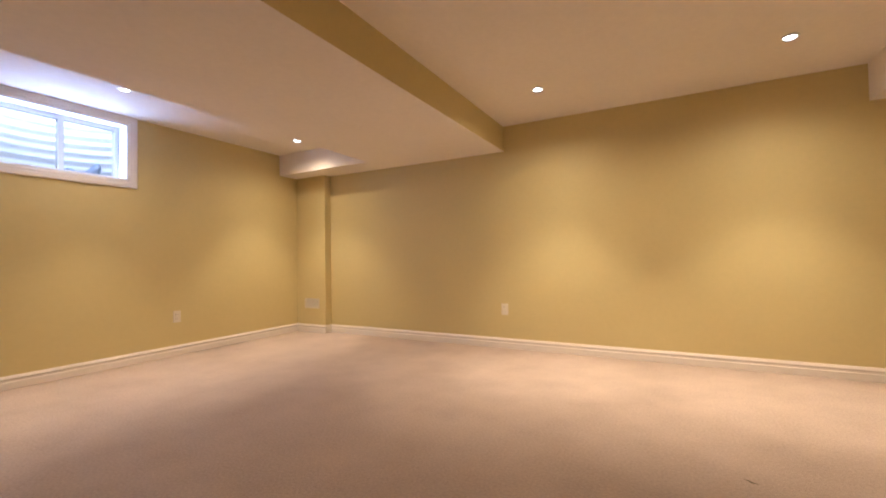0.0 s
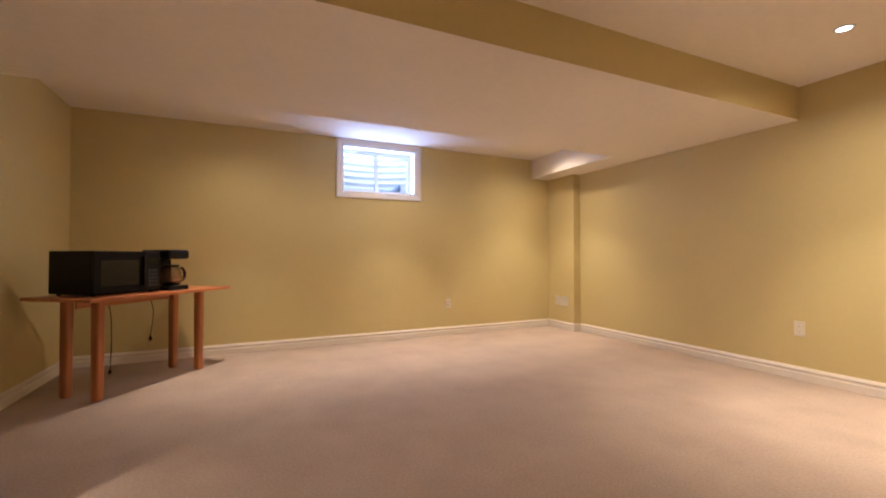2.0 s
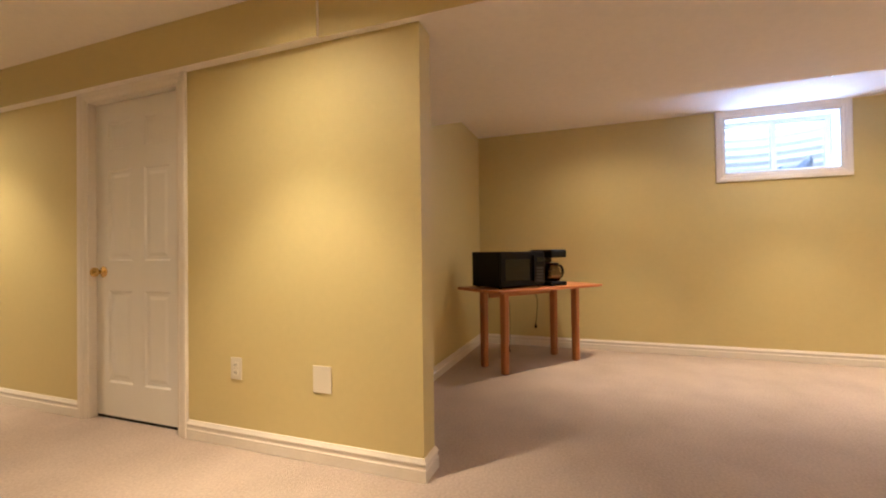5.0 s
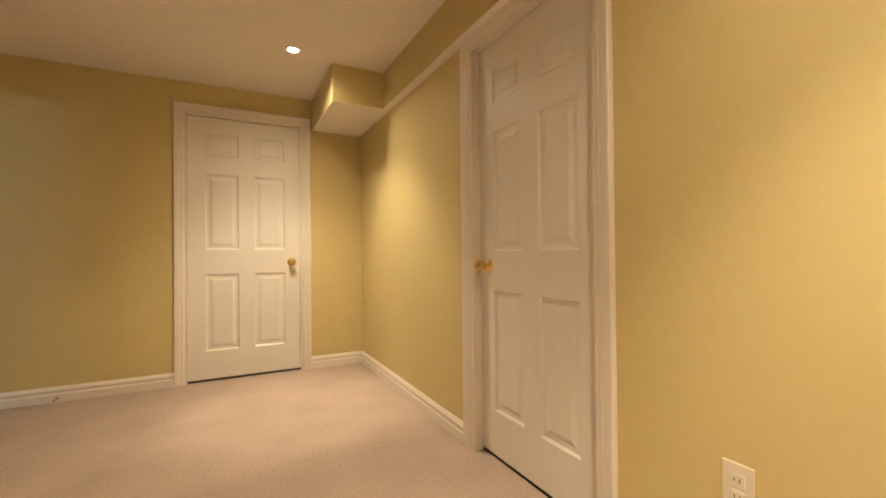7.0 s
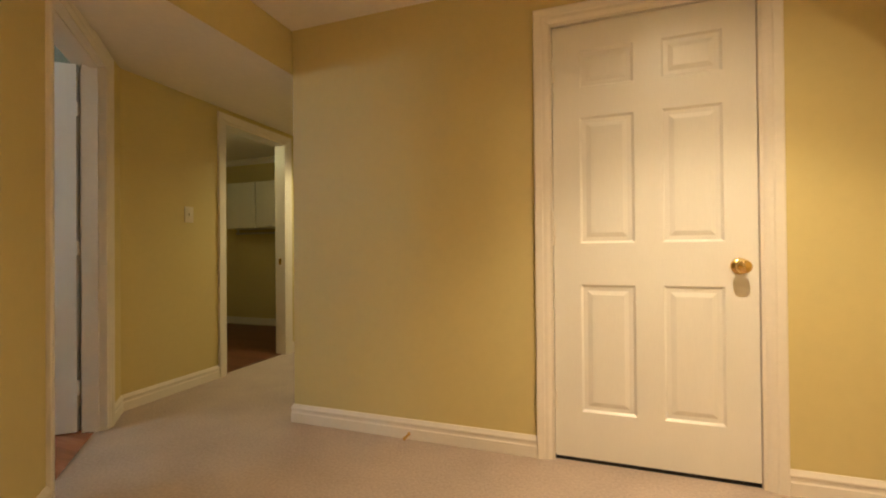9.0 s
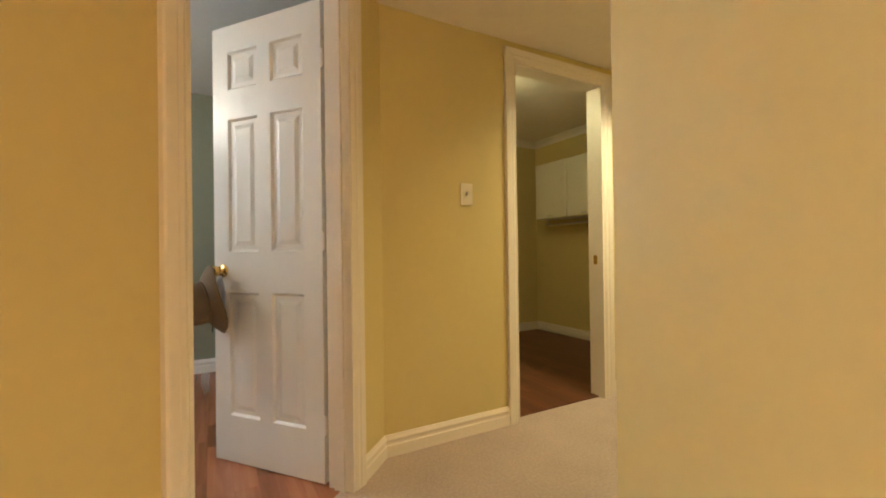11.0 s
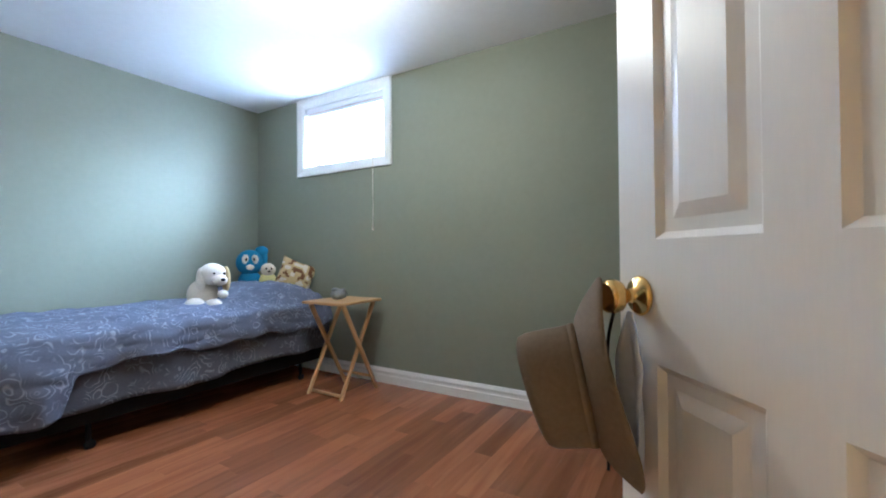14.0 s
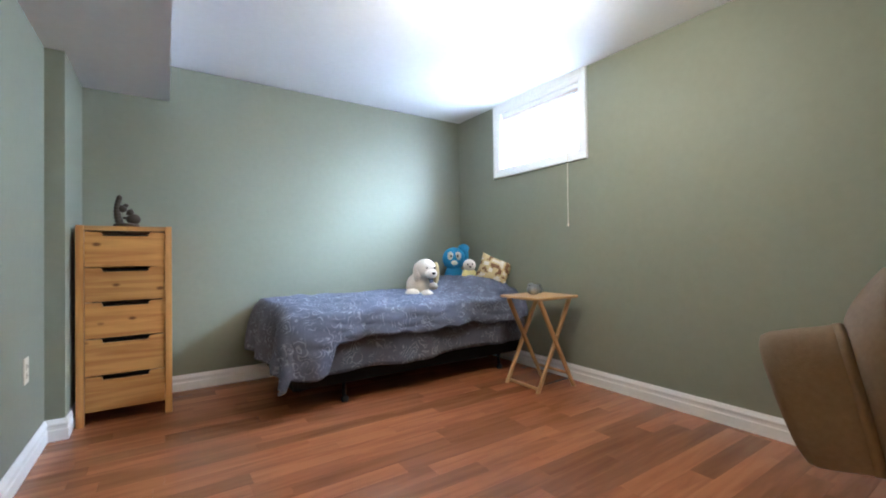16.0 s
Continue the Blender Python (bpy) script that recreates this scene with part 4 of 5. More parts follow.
jug = part("jug", bm, glass("coffee_jug_glass", (0.55, 0.5, 0.45)), cm, "clear glass jug", True, Matrix.Translation((0.08, 0.075, 0.036)))
bm = bmesh.new()
for i in range(10):
    a0, a1 = -1.2 + 2.4 * i / 10, -1.2 + 2.4 * (i + 1) / 10
    vs = []
    for a in (a0, a1):
        for rr in (0.050, 0.064):
            for s in (-0.008, 0.008):
                vs.append(bm.verts.new((0.062 + rr * math.cos(a) * 0.9, s, 0.078 + rr * math.sin(a))))
    for q in ((0, 1, 3, 2), (4, 6, 7, 5), (0, 4, 5, 1), (2, 3, 7, 6), (0, 2, 6, 4), (1, 5, 7, 3)):
        bm.faces.new([vs[k] for k in q])
bmesh.ops.remove_doubles(bm, verts=bm.verts, dist=1e-5)
part("jug_handle", bm, M_BLACK, jug, "black plastic handle")
bm = bmesh.new()
lathe(bm, [(0.001, 0.1405), (0.053, 0.1405), (0.053, 0.153), (0.03, 0.158), (0.001, 0.158)], 24)
part("jug_lid", bm, M_BLACK, jug)


def cable(name, pts, r, mat, label):
    c = bpy.data.curves.new(name, "CURVE")
    c.dimensions, c.bevel_depth, c.bevel_resolution = "3D", r, 2
    s = c.splines.new("BEZIER")
    s.bezier_points.add(len(pts) - 1)
    for b, q in zip(s.bezier_points, pts):
        b.co = q
        b.handle_left_type = b.handle_right_type = "AUTO"
    c.materials.append(mat)
    return tagged(new(name, c), label, "cable")


def tp(x, y, z):
    return tuple(table_m @ Vector((x, y, z)))


def plug(parent, m):
    """A moulded two-pin plug at the end of a cable; local z runs into the plug."""
    bm = bmesh.new()
    lathe(bm, [(0.001, -0.018), (0.005, -0.018), (0.007, -0.004), (0.012, 0.0), (0.013, 0.022), (0.010, 0.026), (0.001, 0.026)], 14)
    p = part("plug", bm, M_BLACKM, parent, "black moulded plug", True, m)
    for x in (-0.005, 0.005):
        bm = bmesh.new()
        box(bm, x - 0.0008, x + 0.0008, -0.003, 0.003, 0.0262, 0.042)
        part("pin", bm, M_BRASS, p)


c = cable("power_cable", [tp(0.58, 0.470, TOP + 0.06), tp(0.60, 0.592, 0.67), tp(0.62, 0.60, 0.45), tp(0.63, 0.61, 0.22), tp(0.63, 0.62, 0.075)], 0.0035, M_BLACKM, "black microwave cable hanging behind the table, unplugged")
plug(c, pose(*tp(0.63, 0.622, 0.058), 180))
c = cable("power_cable", [tp(0.80, 0.345, TOP + 0.03), tp(0.93, 0.592, 0.67), tp(1.00, 0.61, 0.50), tp(1.01, 0.63, 0.36), tp(0.995, 0.63, 0.27)], 0.0032, M_BLACKM, "black coffee maker cable hanging loose behind the table")
plug(c, pose(*tp(0.995, 0.63, 0.253), 180))

# a dark scuff pressed into the carpet
bm = bmesh.new()
q0 = [bm.verts.new((0.055 * (i / 6 - 0.5), 0.004 * math.sin(i * 1.3) - 0.006 * math.sin(math.pi * i / 6), 0.0012)) for i in range(7)]
q1 = [bm.verts.new((0.055 * (i / 6 - 0.5), 0.004 * math.sin(i * 1.3) + 0.006 * math.sin(math.pi * i / 6) + 0.0005, 0.0012)) for i in range(7)]
for i in range(6):
    bm.faces.new((q0[i], q0[i + 1], q1[i + 1], q1[i]))
ob = mesh_object("carpet_mark", bm, M_SOIL)
ob.matrix_world = pose(0.26, 1.64, 0.002, 0, 0, -25)
tagged(ob, "small dark scuff mark pressed into the beige carpet", "mark", kind="structure")

# ---- bedroom: tray table ----
tray = thing("tray_table", "folding beech tray table with crossed legs beside the bed", "tray table", pose(4.172, -2.415, 0, 0, 0, 0))
bm = bmesh.new()
box(bm, -0.20, 0.20, -0.185, 0.185, 0.622, 0.640)
rounded(bm, 0.006)
part("tabletop", bm, M_TRAY, tray, "pale wooden top")
for ys in (-0.150, 0.150):
    for k, s in enumerate((-1, 1)):
        a, b = Vector((s * -0.165, ys + (0.014 if k else -0.014), 0.0)), Vector((s * 0.165, ys + (0.014 if k else -0.014), 0.620))
        d = b - a
        part("leg", leg_mesh(d.length, 0.030, 0.022, 0.006), M_TRAY, tray, "", False, Matrix.Translation(a) @ d.to_track_quat("X", "Y").to_matrix().to_4x4())
for x, z in ((0.118, 0.10), (-0.15, 0.03)):
    bm = bmesh.new()
    lathe(bm, [(0.001, -0.14), (0.010, -0.14), (0.010, 0.14), (0.001, 0.14)], 12, "y")
    part("stretcher", bm, M_TRAY, tray, "", True, Matrix.Translation((x, 0, z)))
bm = bmesh.new()
ball(bm, (0, 0, 0.026), (0.058, 0.036, 0.030))
ball(bm, (-0.052, -0.008, 0.022), (0.026, 0.02, 0.018))
ball(bm, (-0.045, 0.016, 0.046), (0.010, 0.006, 0.012))
ball(bm, (-0.045, -0.026, 0.044), (0.010, 0.006, 0.012))
ball(bm, (0.02, 0.0, 0.05), (0.03, 0.025, 0.012))
ob = mesh_object("ornament", bm, M_GREY, True)
ob.matrix_world = pose(4.165, -2.375, 0.640, 0, 0, 150) @ Matrix.Diagonal((0.9, 1.05, 1.35, 1))
tagged(ob, "small grey stone mouse ornament on the tray table", "ornament")

# ---- bedroom: bed ----
BX0, BX1, BY0, BY1 = 2.56, 4.435, -2.005, -1.105
bed = thing("bed", "low single bed on a black metal frame against the green wall", "bed", pose(0, 0, 0))
bm = bmesh.new()
for q in ((BX0 + 0.02, BX1 - 0.02, BY0 + 0.03, BY0 + 0.06), (BX0 + 0.02, BX1 - 0.02, BY1 - 0.05, BY1 - 0.02), (BX0 + 0.02, BX0 + 0.05, BY0 + 0.06, BY1 - 0.05),
          (BX1 - 0.05, BX1 - 0.02, BY0 + 0.06, BY1 - 0.05), (3.4, 3.44, BY0 + 0.06, BY1 - 0.05)):
    box(bm, *q, 0.135, 0.225)
part("frame", bm, M_BLACKM, bed, "black steel frame")
for x, y in ((2.90, BY0 + 0.06), (2.90, BY1 - 0.06), (4.20, BY0 + 0.06), (4.20, BY1 - 0.06)):
    bm = bmesh.new()
    lathe(bm, [(0.001, 0.05), (0.013, 0.05), (0.013, 0.136), (0.001, 0.136)], 14)
    lg = part("leg", bm, M_BLACKM, bed, "", True, Matrix.Translation((x, y, 0)))
    bm = bmesh.new()
    lathe(bm, [(0.001, -0.011), (0.022, -0.011), (0.025, -0.006), (0.025, 0.006), (0.022, 0.011), (0.001, 0.011)], 18, "y")
    part("caster", bm, M_BLACKM, lg, "", True, Matrix.Translation((0.006, 0, 0.0255)))
bm = bmesh.new()
box(bm, BX0, BX1, BY0, BY1, 0.226, 0.385)
rounded(bm, 0.02)
part("box_spring", bm, M_SHEET, bed, "box spring covered in printed dark cotton")
bm = bmesh.new()
box(bm, BX0 + 0.005, BX1 - 0.005, BY0 + 0.005, BY1 - 0.005, 0.386, 0.57)
rounded(bm, 0.04, 3)
part("mattress", bm, M_SHEET, bed, "mattress in a printed dark cover")


def drape(name, fn, nu, nv, mat, label, thick, category):
    """Cloth from a grid function of (u, v), given a little thickness."""
    bm = bmesh.new()
    g = [[bm.verts.new(fn(i / nu, j / nv)) for j in range(nv + 1)] for i in range(nu + 1)]
    for i in range(nu):
        for j in range(nv):
            bm.faces.new((g[i][j], g[i + 1][j], g[i + 1][j + 1], g[i][j + 1]))
    ob = mesh_object(name, bm, mat, True)
    so = ob.modifiers.new("thickness", "SOLIDIFY")
    so.thickness, so.offset = thick, 1.0
    return tagged(ob, label, category)


def smooth01(x):
    x = max(0.0, min(1.0, x))
    return x * x * (3 - 2 * x)


def spread(u, v):
    """The comforter: u runs from the foot's hem to the head, v from the front hem to the wall."""
    foot, front = 0.31, 0.37
    s = u * (foot + BX1 - BX0 - 0.03) - foot
    # the corner at the foot hangs low, the rest of the front edge is drawn up
    hem = 0.150 + 0.185 * smooth01((0.25 - s) / 0.07) + 0.012 * math.sin(s * 9) + 0.007 * math.sin(s * 23)
    vf = front / (front + BY1 - BY0 - 0.01)
    w = (v - vf) / vf * hem if v < vf else (v - vf) * (front + BY1 - BY0 - 0.01)
    top = 0.585
    head = max(0.0, min(1.0, (s - 1.18) / 0.62))
    across = max(0.0, min(1.0, (w - 0.02) * 5)) * max(0.0, min(1.0, (0.86 - w) * 5))
    pillow = 0.12 * math.sin(head * math.pi * 0.8) * across
    n1 = noise.noise(Vector((s * 4.0, w * 5.0, 0.3)))
    n2 = noise.noise(Vector((s * 12.0, w * 12.0, 4.1)))
    n3 = noise.noise(Vector((s * 7.0 + w * 9.0, w * 26.0 - s * 3.0, 7.7)))
    over_f, over_s = max(0.0, -s), max(0.0, -w)
    o = math.hypot(over_f, over_s)
    x, y = BX0 + max(s, 0.0), BY0 + max(w, 0.0)
    puff = 0.030 * (1 - math.exp(-max(0.0, w) * 14)) if over_s == 0 else 0.0
    # two long creases left by folding, and wrinkles pulled along the edge
    crease = 0.016 * math.exp(-((w - 0.30 - 0.02 * n1) / 0.012) ** 2) + 0.013 * math.exp(-((w - 0.58 + 0.02 * n1) / 0.012) ** 2)
    crease *= smooth01((1.25 - s) / 0.3)
    z = top - 0.012 + puff + pillow + 0.018 * n1 + 0.013 * n2 - crease + 0.017 * n3 * smooth01((0.35 - w) / 0.3)
    if o > 0:
        f, g = over_f / o, over_s / o
        fan = 0.022 + 0.045 * (1 - math.exp(-o * 10)) + 0.12 * o * min(f, g) * 1.4
        wave = 0.026 * math.sin(s * 12 + 2.0 * n1 + 0.6) * min(1.0, over_s * 5) * g + 0.030 * math.sin(w * 15 + 1.0) * min(1.0, over_f * 4) * f
        fold = 0.075 * math.exp(-((w - 0.14) / 0.07) ** 2) * smooth01(over_f * 6) if over_s == 0 else 0.0
        x -= f * (fan + wave - fold)
        y -= g * (fan + wave + 0.010 * n3)
        z = top - 0.012 + 0.012 * n1 - min(o, 0.40) + 0.01 * n2
    return (x + 0.006 * n2, y + 0.006 * n2, z)


def hem_mesh(pts, r):
    """A rolled edge: a six-sided tube along points of a cloth."""
    bm = bmesh.new()
    rings = []
    for i, p in enumerate(pts):
        d = (Vector(pts[min(i + 1, len(pts) - 1)]) - Vector(pts[max(i - 1, 0)])).normalized()
        u = d.cross(Vector((0, 0, 1))).normalized()
        k = u.cross(d)
        rings.append([bm.verts.new(Vector(p) + (u * math.cos(j * math.pi / 3) + k * math.sin(j * math.pi / 3)) * r) for j in range(6)])
    for a, b in zip(rings, rings[1:]):
        for j in range(6):
            bm.faces.new((a[j], a[(j + 1) % 6], b[(j + 1) % 6], b[j]))
    bm.faces.new(rings[0]), bm.faces.new(rings[-1])
    return bm


comforter = drape("comforter", spread, 150, 96, M_CLOTH, "rumpled blue-grey printed comforter spread over the bed", 0.022, "comforter")
part("hem", hem_mesh([spread(i / 120, 0.0) for i in range(121)], 0.009), M_CLOTH, comforter, "rolled front hem", True)
part("hem", hem_mesh([spread(0.0, i / 60) for i in range(61)], 0.009), M_CLOTH, comforter, "rolled foot hem", True)


def skirt(u, v):
    s = u * (BX1 - BX0 - 0.02)
    z = 0.50 - v * (0.268 + 0.014 * math.sin(s * 3.0) + 0.008 * math.sin(s * 8.0 + 1.0))
    y = BY0 - 0.008 - 0.020 * v - (0.010 * math.sin(s * 22 + 0.9 * math.sin(s * 7)) + 0.012 * math.sin(s * 9.0 + 0.7)) * (0.3 + v)
    return (BX0 + 0.01 + s, y, z)


valance = drape("bed_skirt", skirt, 110, 12, M_SHEET, "dark printed valance hanging below the comforter", 0.006, "bed skirt")
part("hem", hem_mesh([skirt(i / 90, 1.0) for i in range(91)], 0.004), M_SHEET, valance, "stitched lower hem", True)


def plush(name, m, pieces, mats, label, category="soft toy"):
    bm = bmesh.new()
    for c, r, mi in pieces:
        ball(bm, c, r, mi, 16, 10)
    ob = mesh_object(name, bm, mats, True)
    ob.matrix_world = m
    return tagged(ob, label, category)


ZB = 0.605
plush("plush_dog", pose(3.735, -1.53, ZB - 0.02, 0, 0, -17) @ Matrix.Diagonal((1.28, 1.2, 1.10, 1)), [((-0.025, 0.01, 0.085), (0.080, 0.075, 0.098), 0), ((0.012, -0.045, 0.215), (0.070, 0.072, 0.072), 0), ((0.034, -0.105, 0.178), (0.040, 0.044, 0.036), 0),
      ((0.042, -0.146, 0.182), (0.013, 0.010, 0.010), 1), ((-0.045, -0.045, 0.185), (0.024, 0.036, 0.075), 0), ((0.080, -0.050, 0.180), (0.022, 0.038, 0.085), 2), ((-0.085, -0.100, 0.034), (0.048, 0.062, 0.040), 0),
      ((0.000, -0.125, 0.030), (0.040, 0.066, 0.034), 0), ((0.058, -0.070, 0.085), (0.026, 0.050, 0.028), 0), ((0.006, -0.112, 0.222), (0.007, 0.006, 0.008), 1), ((0.058, -0.106, 0.220), (0.007, 0.006, 0.008), 1)],
      [M_PLUSHW, M_BLACK, M_PLUSHT], "cream floppy-eared plush dog sitting on the bed")
plush("plush_rabbit", pose(4.20, -1.33, ZB + 0.02, 0, 0, -32) @ Matrix.Diagonal((1.08, 1.15, 1.25, 1)), [((0, 0, 0.08), (0.085, 0.07, 0.09), 0), ((0, -0.01, 0.215), (0.098, 0.08, 0.085), 0), ((-0.032, -0.078, 0.235), (0.026, 0.012, 0.032), 1), ((0.032, -0.078, 0.235), (0.026, 0.012, 0.032), 1),
      ((-0.028, -0.089, 0.235), (0.008, 0.005, 0.011), 2), ((0.028, -0.089, 0.235), (0.008, 0.005, 0.011), 2), ((0, -0.088, 0.185), (0.028, 0.014, 0.018), 1), ((0.085, 0.0, 0.29), (0.05, 0.03, 0.035), 0), ((0.105, 0.0, 0.24), (0.025, 0.025, 0.06), 0),
      ((-0.04, -0.06, 0.05), (0.05, 0.04, 0.045), 3), ((0.04, -0.06, 0.05), (0.05, 0.04, 0.045), 3)], [M_PLUSHB, M_PLUSHW, M_BLACK, M_RAG], "bright blue plush toy with big white eyes on the bed")
plush("plush_chick", pose(4.22, -1.54, ZB + 0.06, 0, 0, -30) @ Matrix.Scale(1.2, 4), [((0, 0, 0.06), (0.058, 0.05, 0.065), 1), ((0, -0.01, 0.142), (0.048, 0.046, 0.045), 0), ((-0.016, -0.052, 0.150), (0.006, 0.004, 0.007), 2), ((0.016, -0.052, 0.150), (0.006, 0.004, 0.007), 2), ((0, -0.055, 0.132), (0.010, 0.008, 0.006), 2)],
      [M_PLUSHW, M_PLUSHY, M_BLACK], "small pale yellow and white plush toy on the bed")
bm = bmesh.new()
nb = 18
g = []
for sgn in (1, -1):
    gg = []
    for i in range(nb + 1):
        row = []
        for j in range(nb + 1):
            a, b = i / nb * 2 - 1, j / nb * 2 - 1
            h = 0.052 * max(0.0, (1 - a * a) * (1 - b * b)) ** 0.42
            pinch = 1 - 0.10 * (1 - a * a) * b * b - 0.10 * (1 - b * b) * a * a
            row.append(bm.verts.new((0.135 * a * pinch, sgn * h, 0.135 * b * pinch)))
        gg.append(row)
    for i in range(nb):
        for j in range(nb):
            f = bm.faces.new((gg[i][j], gg[i + 1][j], gg[i + 1][j + 1], gg[i][j + 1]))
            q = noise.noise(Vector((i * 0.31, j * 0.31, 2.0)))
            f.material_index = 1 if q > 0.16 else (2 if q < -0.22 else 0)
bmesh.ops.remove_doubles(bm, verts=bm.verts, dist=1e-4)
ob = mesh_object("cushion", bm, [M_PLUSHT, M_PLUSHBR, M_PLUSHW], True)
ob.matrix_world = pose(4.335, -1.73, ZB + 0.165, -18, 22, -38) @ Matrix.Scale(1.08, 4)
tagged(ob, "tan, cream and brown patchwork plush cushion on the bed", "cushion")

# ---- bedroom: dresser and figurine ----
dresser = thing("dresser", "tall narrow honey pine chest of five drawers", "chest of drawers", pose(1.545, -1.502, 0))
DW, DDEP, DHT = 0.445, 0.395, 1.122
for x in (0, DW - 0.036):
    for y in (0, DDEP - 0.036):
        bm = bmesh.new()
        box(bm, 0, DHT, -0.018, 0.018, -0.018, 0.018)
        rounded(bm, 0.003)
        part("post", bm, M_PINE, dresser, "", False, pose(x + 0.018, y + 0.018, 0, 0, -90, 0))
bm = bmesh.new()
box(bm, 0.036, DW - 0.036, 0.008, DDEP, DHT - 0.028, DHT - 0.002)
part("top", bm, M_PINE, dresser)
for x in (0.006, DW - 0.022):
    bm = bmesh.new()
    box(bm, x, x + 0.016, 0.036, DDEP - 0.036, 0.09, DHT - 0.03)
    part("side_panel", bm, M_PINE, dresser)
bm = bmesh.new()
box(bm, 0.036, DW - 0.036, DDEP - 0.02, DDEP - 0.01, 0.09, DHT - 0.03)
part("back_panel", bm, M_PINE, dresser)
bm = bmesh.new()
box(bm, 0.036, DW - 0.036, 0.03, DDEP - 0.02, 0.075, 0.088)
part("bottom", bm, M_PINE, dresser)
zs = [0.082, 0.277, 0.485, 0.690, 0.887, 1.090]
for a, b in zip(zs, zs[1:]):
    bm = bmesh.new()
    x0, x1, z0, z1 = 0.039, DW - 0.039, a + 0.003, b - 0.003
    s0, s1, sd = DW / 2 - 0.112, DW / 2 + 0.112, 0.024
    outline = [(x0, z0), (x1, z0), (x1, z1), (s1, z1), (s1 - 0.008, z1 - sd), (s0 + 0.008, z1 - sd), (s0, z1), (x0, z1)]
    f0 = [bm.verts.new((x, 0.006, z)) for x, z in outline]
    f1 = [bm.verts.new((x, 0.026, z)) for x, z in outline]
    bm.faces.new(f0), bm.faces.new(list(reversed(f1)))
    for i in range(8):
        bm.faces.new((f0[i], f0[(i + 1) % 8], f1[(i + 1) % 8], f1[i]))
    dw = part("drawer", bm, M_PINE, dresser, "honey pine drawer front with a cut-out grip")
    # near-black block painting the shade seen through the grip
    bm = bmesh.new()
    box(bm, x0 + 0.01, x1 - 0.01, 0.045, 0.30, z0 + 0.01, z1 - 0.012)
    part("drawer_box", bm, M_GAPSHADE, dw, "black block standing for the shade inside the grip")
bm = bmesh.new()
ball(bm, (0, 0, 0.012), (0.062, 0.045, 0.013))
for i in range(9):
    k = i / 8
    ball(bm, (-0.030 - 0.012 * math.sin(k * 3), 0.0, 0.02 + 0.135 * k), (0.020 - 0.007 * k, 0.018 - 0.006 * k, 0.018))
ball(bm, (-0.018, 0.0, 0.100), (0.022, 0.016, 0.020))
ball(bm, (-0.002, 0.0, 0.118), (0.012, 0.012, 0.011))
ball(bm, (0.030, 0.0, 0.045), (0.034, 0.024, 0.030))
ball(bm, (0.016, 0.0, 0.082), (0.018, 0.017, 0.017))
ball(bm, (0.006, 0.0, 0.074), (0.010, 0.009, 0.008))
ball(bm, (0.000, 0.012, 0.052), (0.020, 0.008, 0.008))
ball(bm, (0.020, 0.012, 0.097), (0.006, 0.005, 0.006))
ob = mesh_object("figurine", bm, M_BRONZE, True)
ob.matrix_world = pose(1.765, -1.38, DHT - 0.002, 0, 0, 0) @ Matrix.Diagonal((1.1, 1.1, 1.12, 1))
tagged(ob, "dark bronze bear figurine with a tree stump on the dresser", "figurine")

# ---- hat and cloth on the door knob ----
hat = thing("hat", "khaki wide-brimmed hat hanging from the door knob", "hat", pose(2.688, -4.374, 0.752, 0, 0, 16) @ pose(0, 0, 0, -11, 0, 0) @ Matrix.Scale(0.92, 4))
# local y runs out of the crown, z towards the edge that hangs on the knob
bm = bmesh.new()
nr, na = 10, 56
rings = []
for i in range(nr + 1):
    k = i / nr
    ring = []
    for j in range(na):
        a = 2 * math.pi * j / na
        lift = -0.046 * k ** 1.5 * math.sin(a) ** 2 - 0.034 * k * k * math.cos(a) ** 2 - 0.004 * k + 0.006 * k * math.sin(3 * a)
        ring.append(bm.verts.new(((0.074 + 0.052 * k) * math.cos(a), lift, (0.100 + 0.072 * k) * math.sin(a))))
    rings.append(ring)
for a, b in zip(rings, rings[1:]):
    for j in range(na):
        bm.faces.new((a[j], a[(j + 1) % na], b[(j + 1) % na], b[j]))
brim = part("brim", bm, M_HAT, hat, "wavy khaki brim", True)
so = brim.modifiers.new("thickness", "SOLIDIFY")
so.thickness = 0.004
bm = bmesh.new()
lathe(bm, [(0.101, 0.0), (0.100, 0.02), (0.099, 0.05), (0.097, 0.076), (0.092, 0.087), (0.080, 0.092), (0.050, 0.086), (0.001, 0.080)], 44, "y")
for v in bm.verts:
    v.co.x *= 0.75
    v.co.y += 0.012 * v.co.z / 0.1 * (v.co.y / 0.09)
part("crown", bm, M_HAT, hat, "pinched khaki crown", True)
bm = bmesh.new()
lathe(bm, [(0.1025, 0.002), (0.1020, 0.012), (0.1005, 0.012), (0.1005, 0.002)], 44, "y")
for v in bm.verts:
    v.co.x *= 0.75
part("band", bm, M_HAT, hat, "", True)


def rag(u, v):
    w = (0.006 + 0.034 * min(1.0, v * 3)) * (1 - 0.45 * v * v)
    return (LEAF_W - 0.077 + (u - 0.5) * 2 * w + 0.004 * math.sin(v * 6), 0.028 + 0.010 * math.sin(u * 9 + v * 2) * min(1.0, v * 2), 0.852 - 0.235 * v)


ob = drape("cloth", rag, 24, 24, M_RAG, "pale blue cloth hanging from the door knob", 0.003, "cloth")
ob.matrix_world = leaf_world
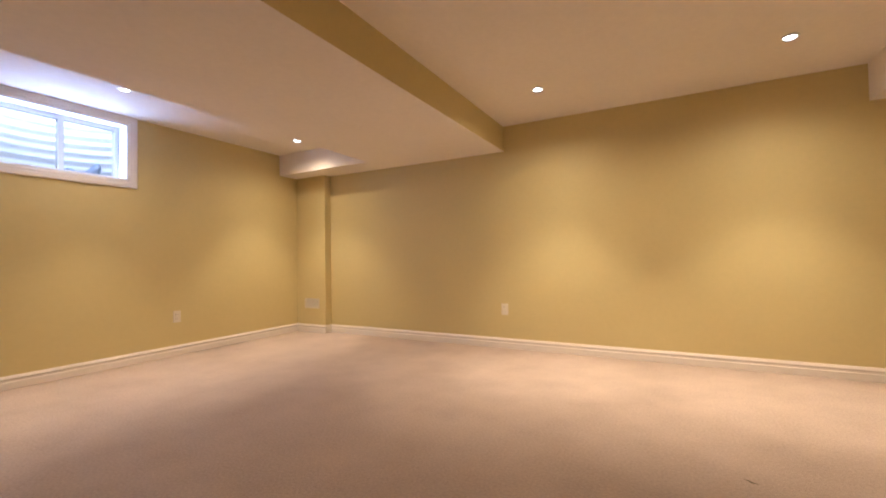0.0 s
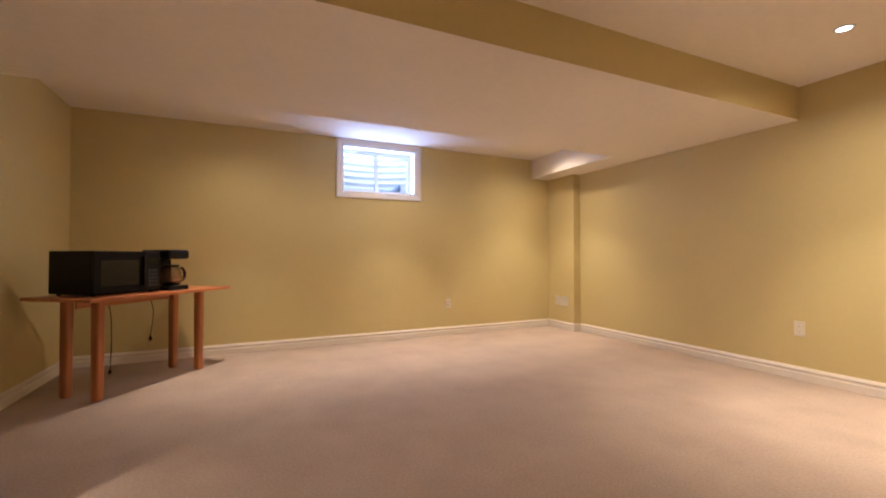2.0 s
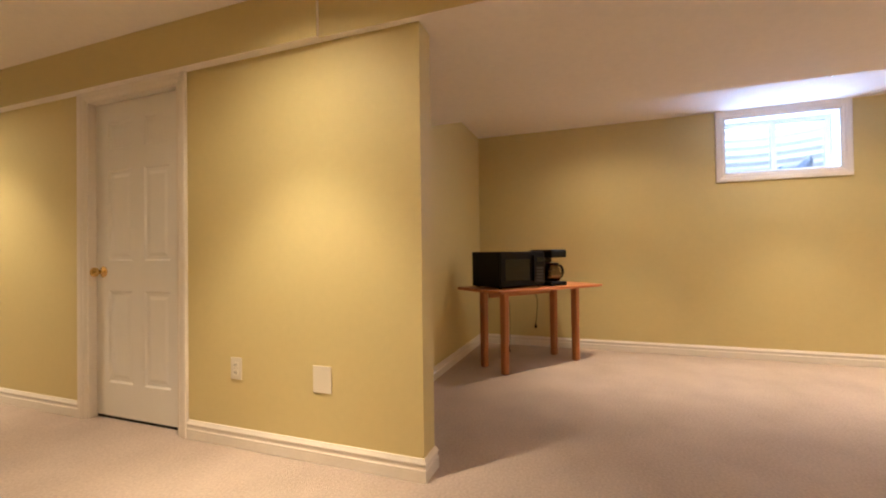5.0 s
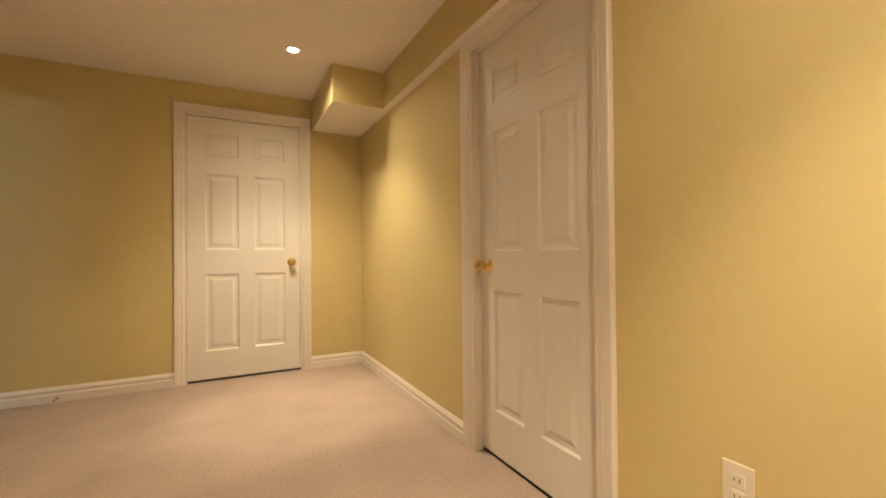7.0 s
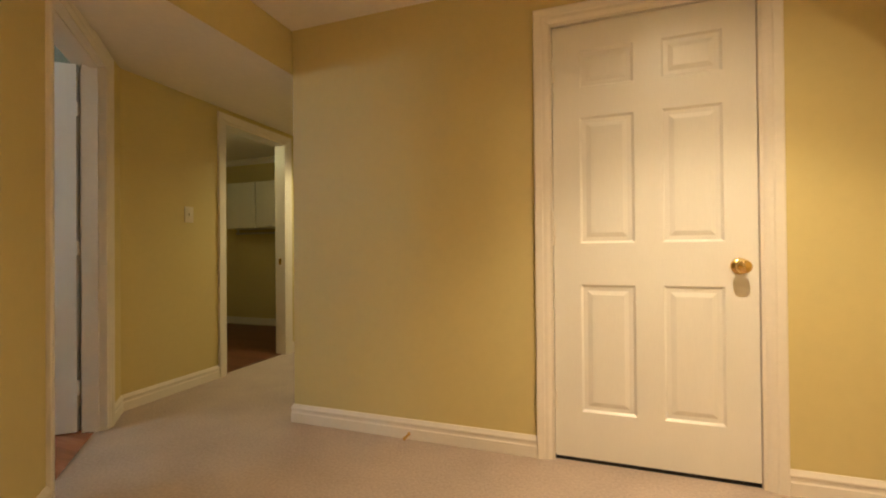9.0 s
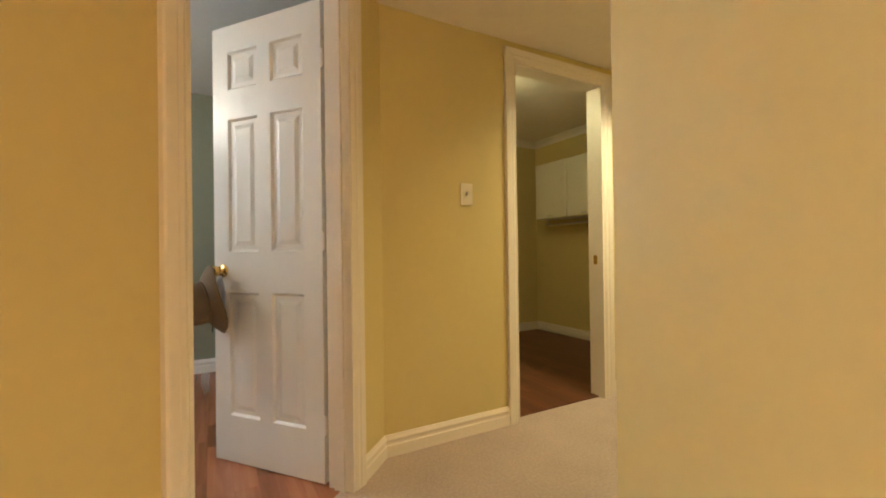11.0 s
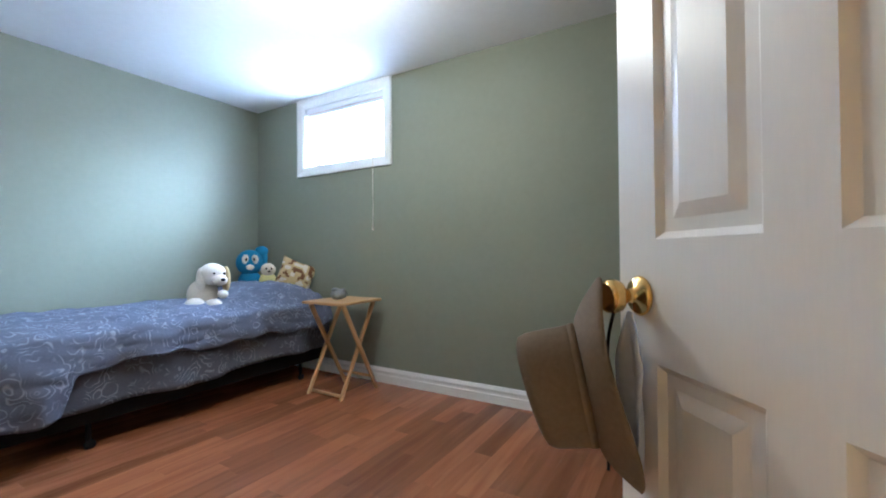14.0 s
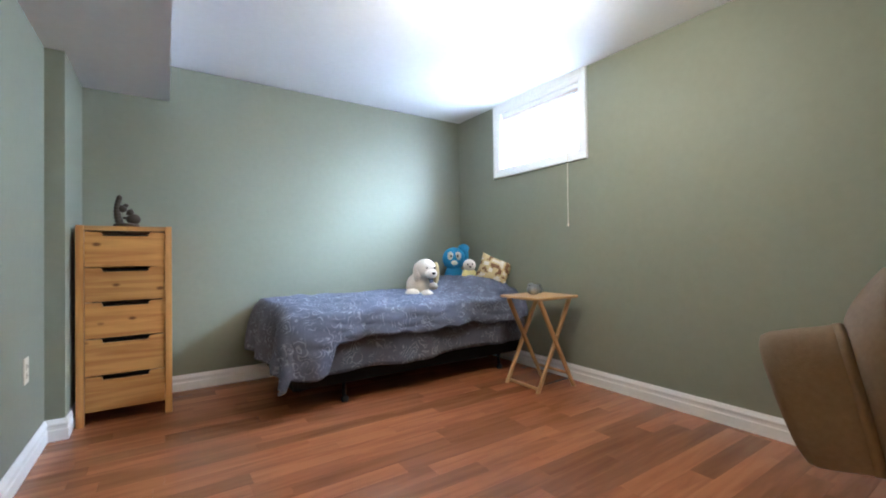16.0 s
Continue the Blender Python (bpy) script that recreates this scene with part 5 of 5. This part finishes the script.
ob = cable("cord", [tuple(leaf_world @ Vector(q)) for q in ((LEAF_W - 0.058, 0.044, 0.857), (LEAF_W - 0.051, 0.052, 0.80), (LEAF_W - 0.057, 0.054, 0.70), (LEAF_W - 0.045, 0.050, 0.60))], 0.0025, M_BLACKM, "dark hat cord looped over the door knob")

# ---- floor boards ----
BWD = 0.096


def board_mesh(ln, z1, mat, cut=None):
    """One board with eased edges; cut: a line (point, normal) in its own axes beyond which it is sawn off."""
    b = bmesh.new()
    e = 0.0005
    lo = [b.verts.new(p) for p in ((0, 0, 0), (ln, 0, 0), (ln, BWD, 0), (0, BWD, 0))]
    mi = [b.verts.new(p) for p in ((0, 0, z1 - e), (ln, 0, z1 - e), (ln, BWD, z1 - e), (0, BWD, z1 - e))]
    hi = [b.verts.new(p) for p in ((e, e, z1), (ln - e, e, z1), (ln - e, BWD - e, z1), (e, BWD - e, z1))]
    b.faces.new(hi)
    for i in range(4):
        b.faces.new((lo[i], lo[(i + 1) % 4], mi[(i + 1) % 4], mi[i]))
        b.faces.new((mi[i], mi[(i + 1) % 4], hi[(i + 1) % 4], hi[i]))
    if cut:
        bmesh.ops.bisect_plane(b, geom=b.verts[:] + b.edges[:] + b.faces[:], plane_co=(*cut[0], 0), plane_no=(*cut[1], 0), clear_outer=True)
    bmesh.ops.recalc_face_normals(b, faces=b.faces)
    me = bpy.data.meshes.new("board")
    b.to_mesh(me)
    b.free()
    me.materials.append(mat)
    return me


def boards(parent, x0, x1, y0, y1, line, z1, mat, seed):
    """Rows of boards; line: x + y must lie above it."""
    rnd = random.Random(seed)
    meshes = {}
    for r in range(int((y1 - y0) / BWD) + 1):
        y = y0 + r * BWD
        x = x0 - rnd.random() * 0.6
        while x < x1:
            ln = rnd.choice((0.3, 0.45, 0.6, 0.75, 0.95))
            a, b = max(x, x0), min(x + ln, x1)
            x += ln
            if b - a < 0.02 or b + y + BWD < line:
                continue
            key = round(b - a, 3)
            if a + y < line:
                me = board_mesh(key, z1, mat, ((line - a - y, 0), (-1, -1)))
            else:
                if key not in meshes:
                    meshes[key] = board_mesh(key, z1, mat)
                me = meshes[key]
            ob = new("board", me)
            ob.parent = parent
            ob.location = (a, y, 0.0005)


wood_floor = thing("floor_bedroom", "glossy reddish cherry strip floor in the bedroom", "wooden floor", pose(0, 0, 0), kind="structure")
boards(wood_floor, 1.44, XE, -4.95, YB, XH + CY + 0.012, 0.006, M_PLANK, 4)
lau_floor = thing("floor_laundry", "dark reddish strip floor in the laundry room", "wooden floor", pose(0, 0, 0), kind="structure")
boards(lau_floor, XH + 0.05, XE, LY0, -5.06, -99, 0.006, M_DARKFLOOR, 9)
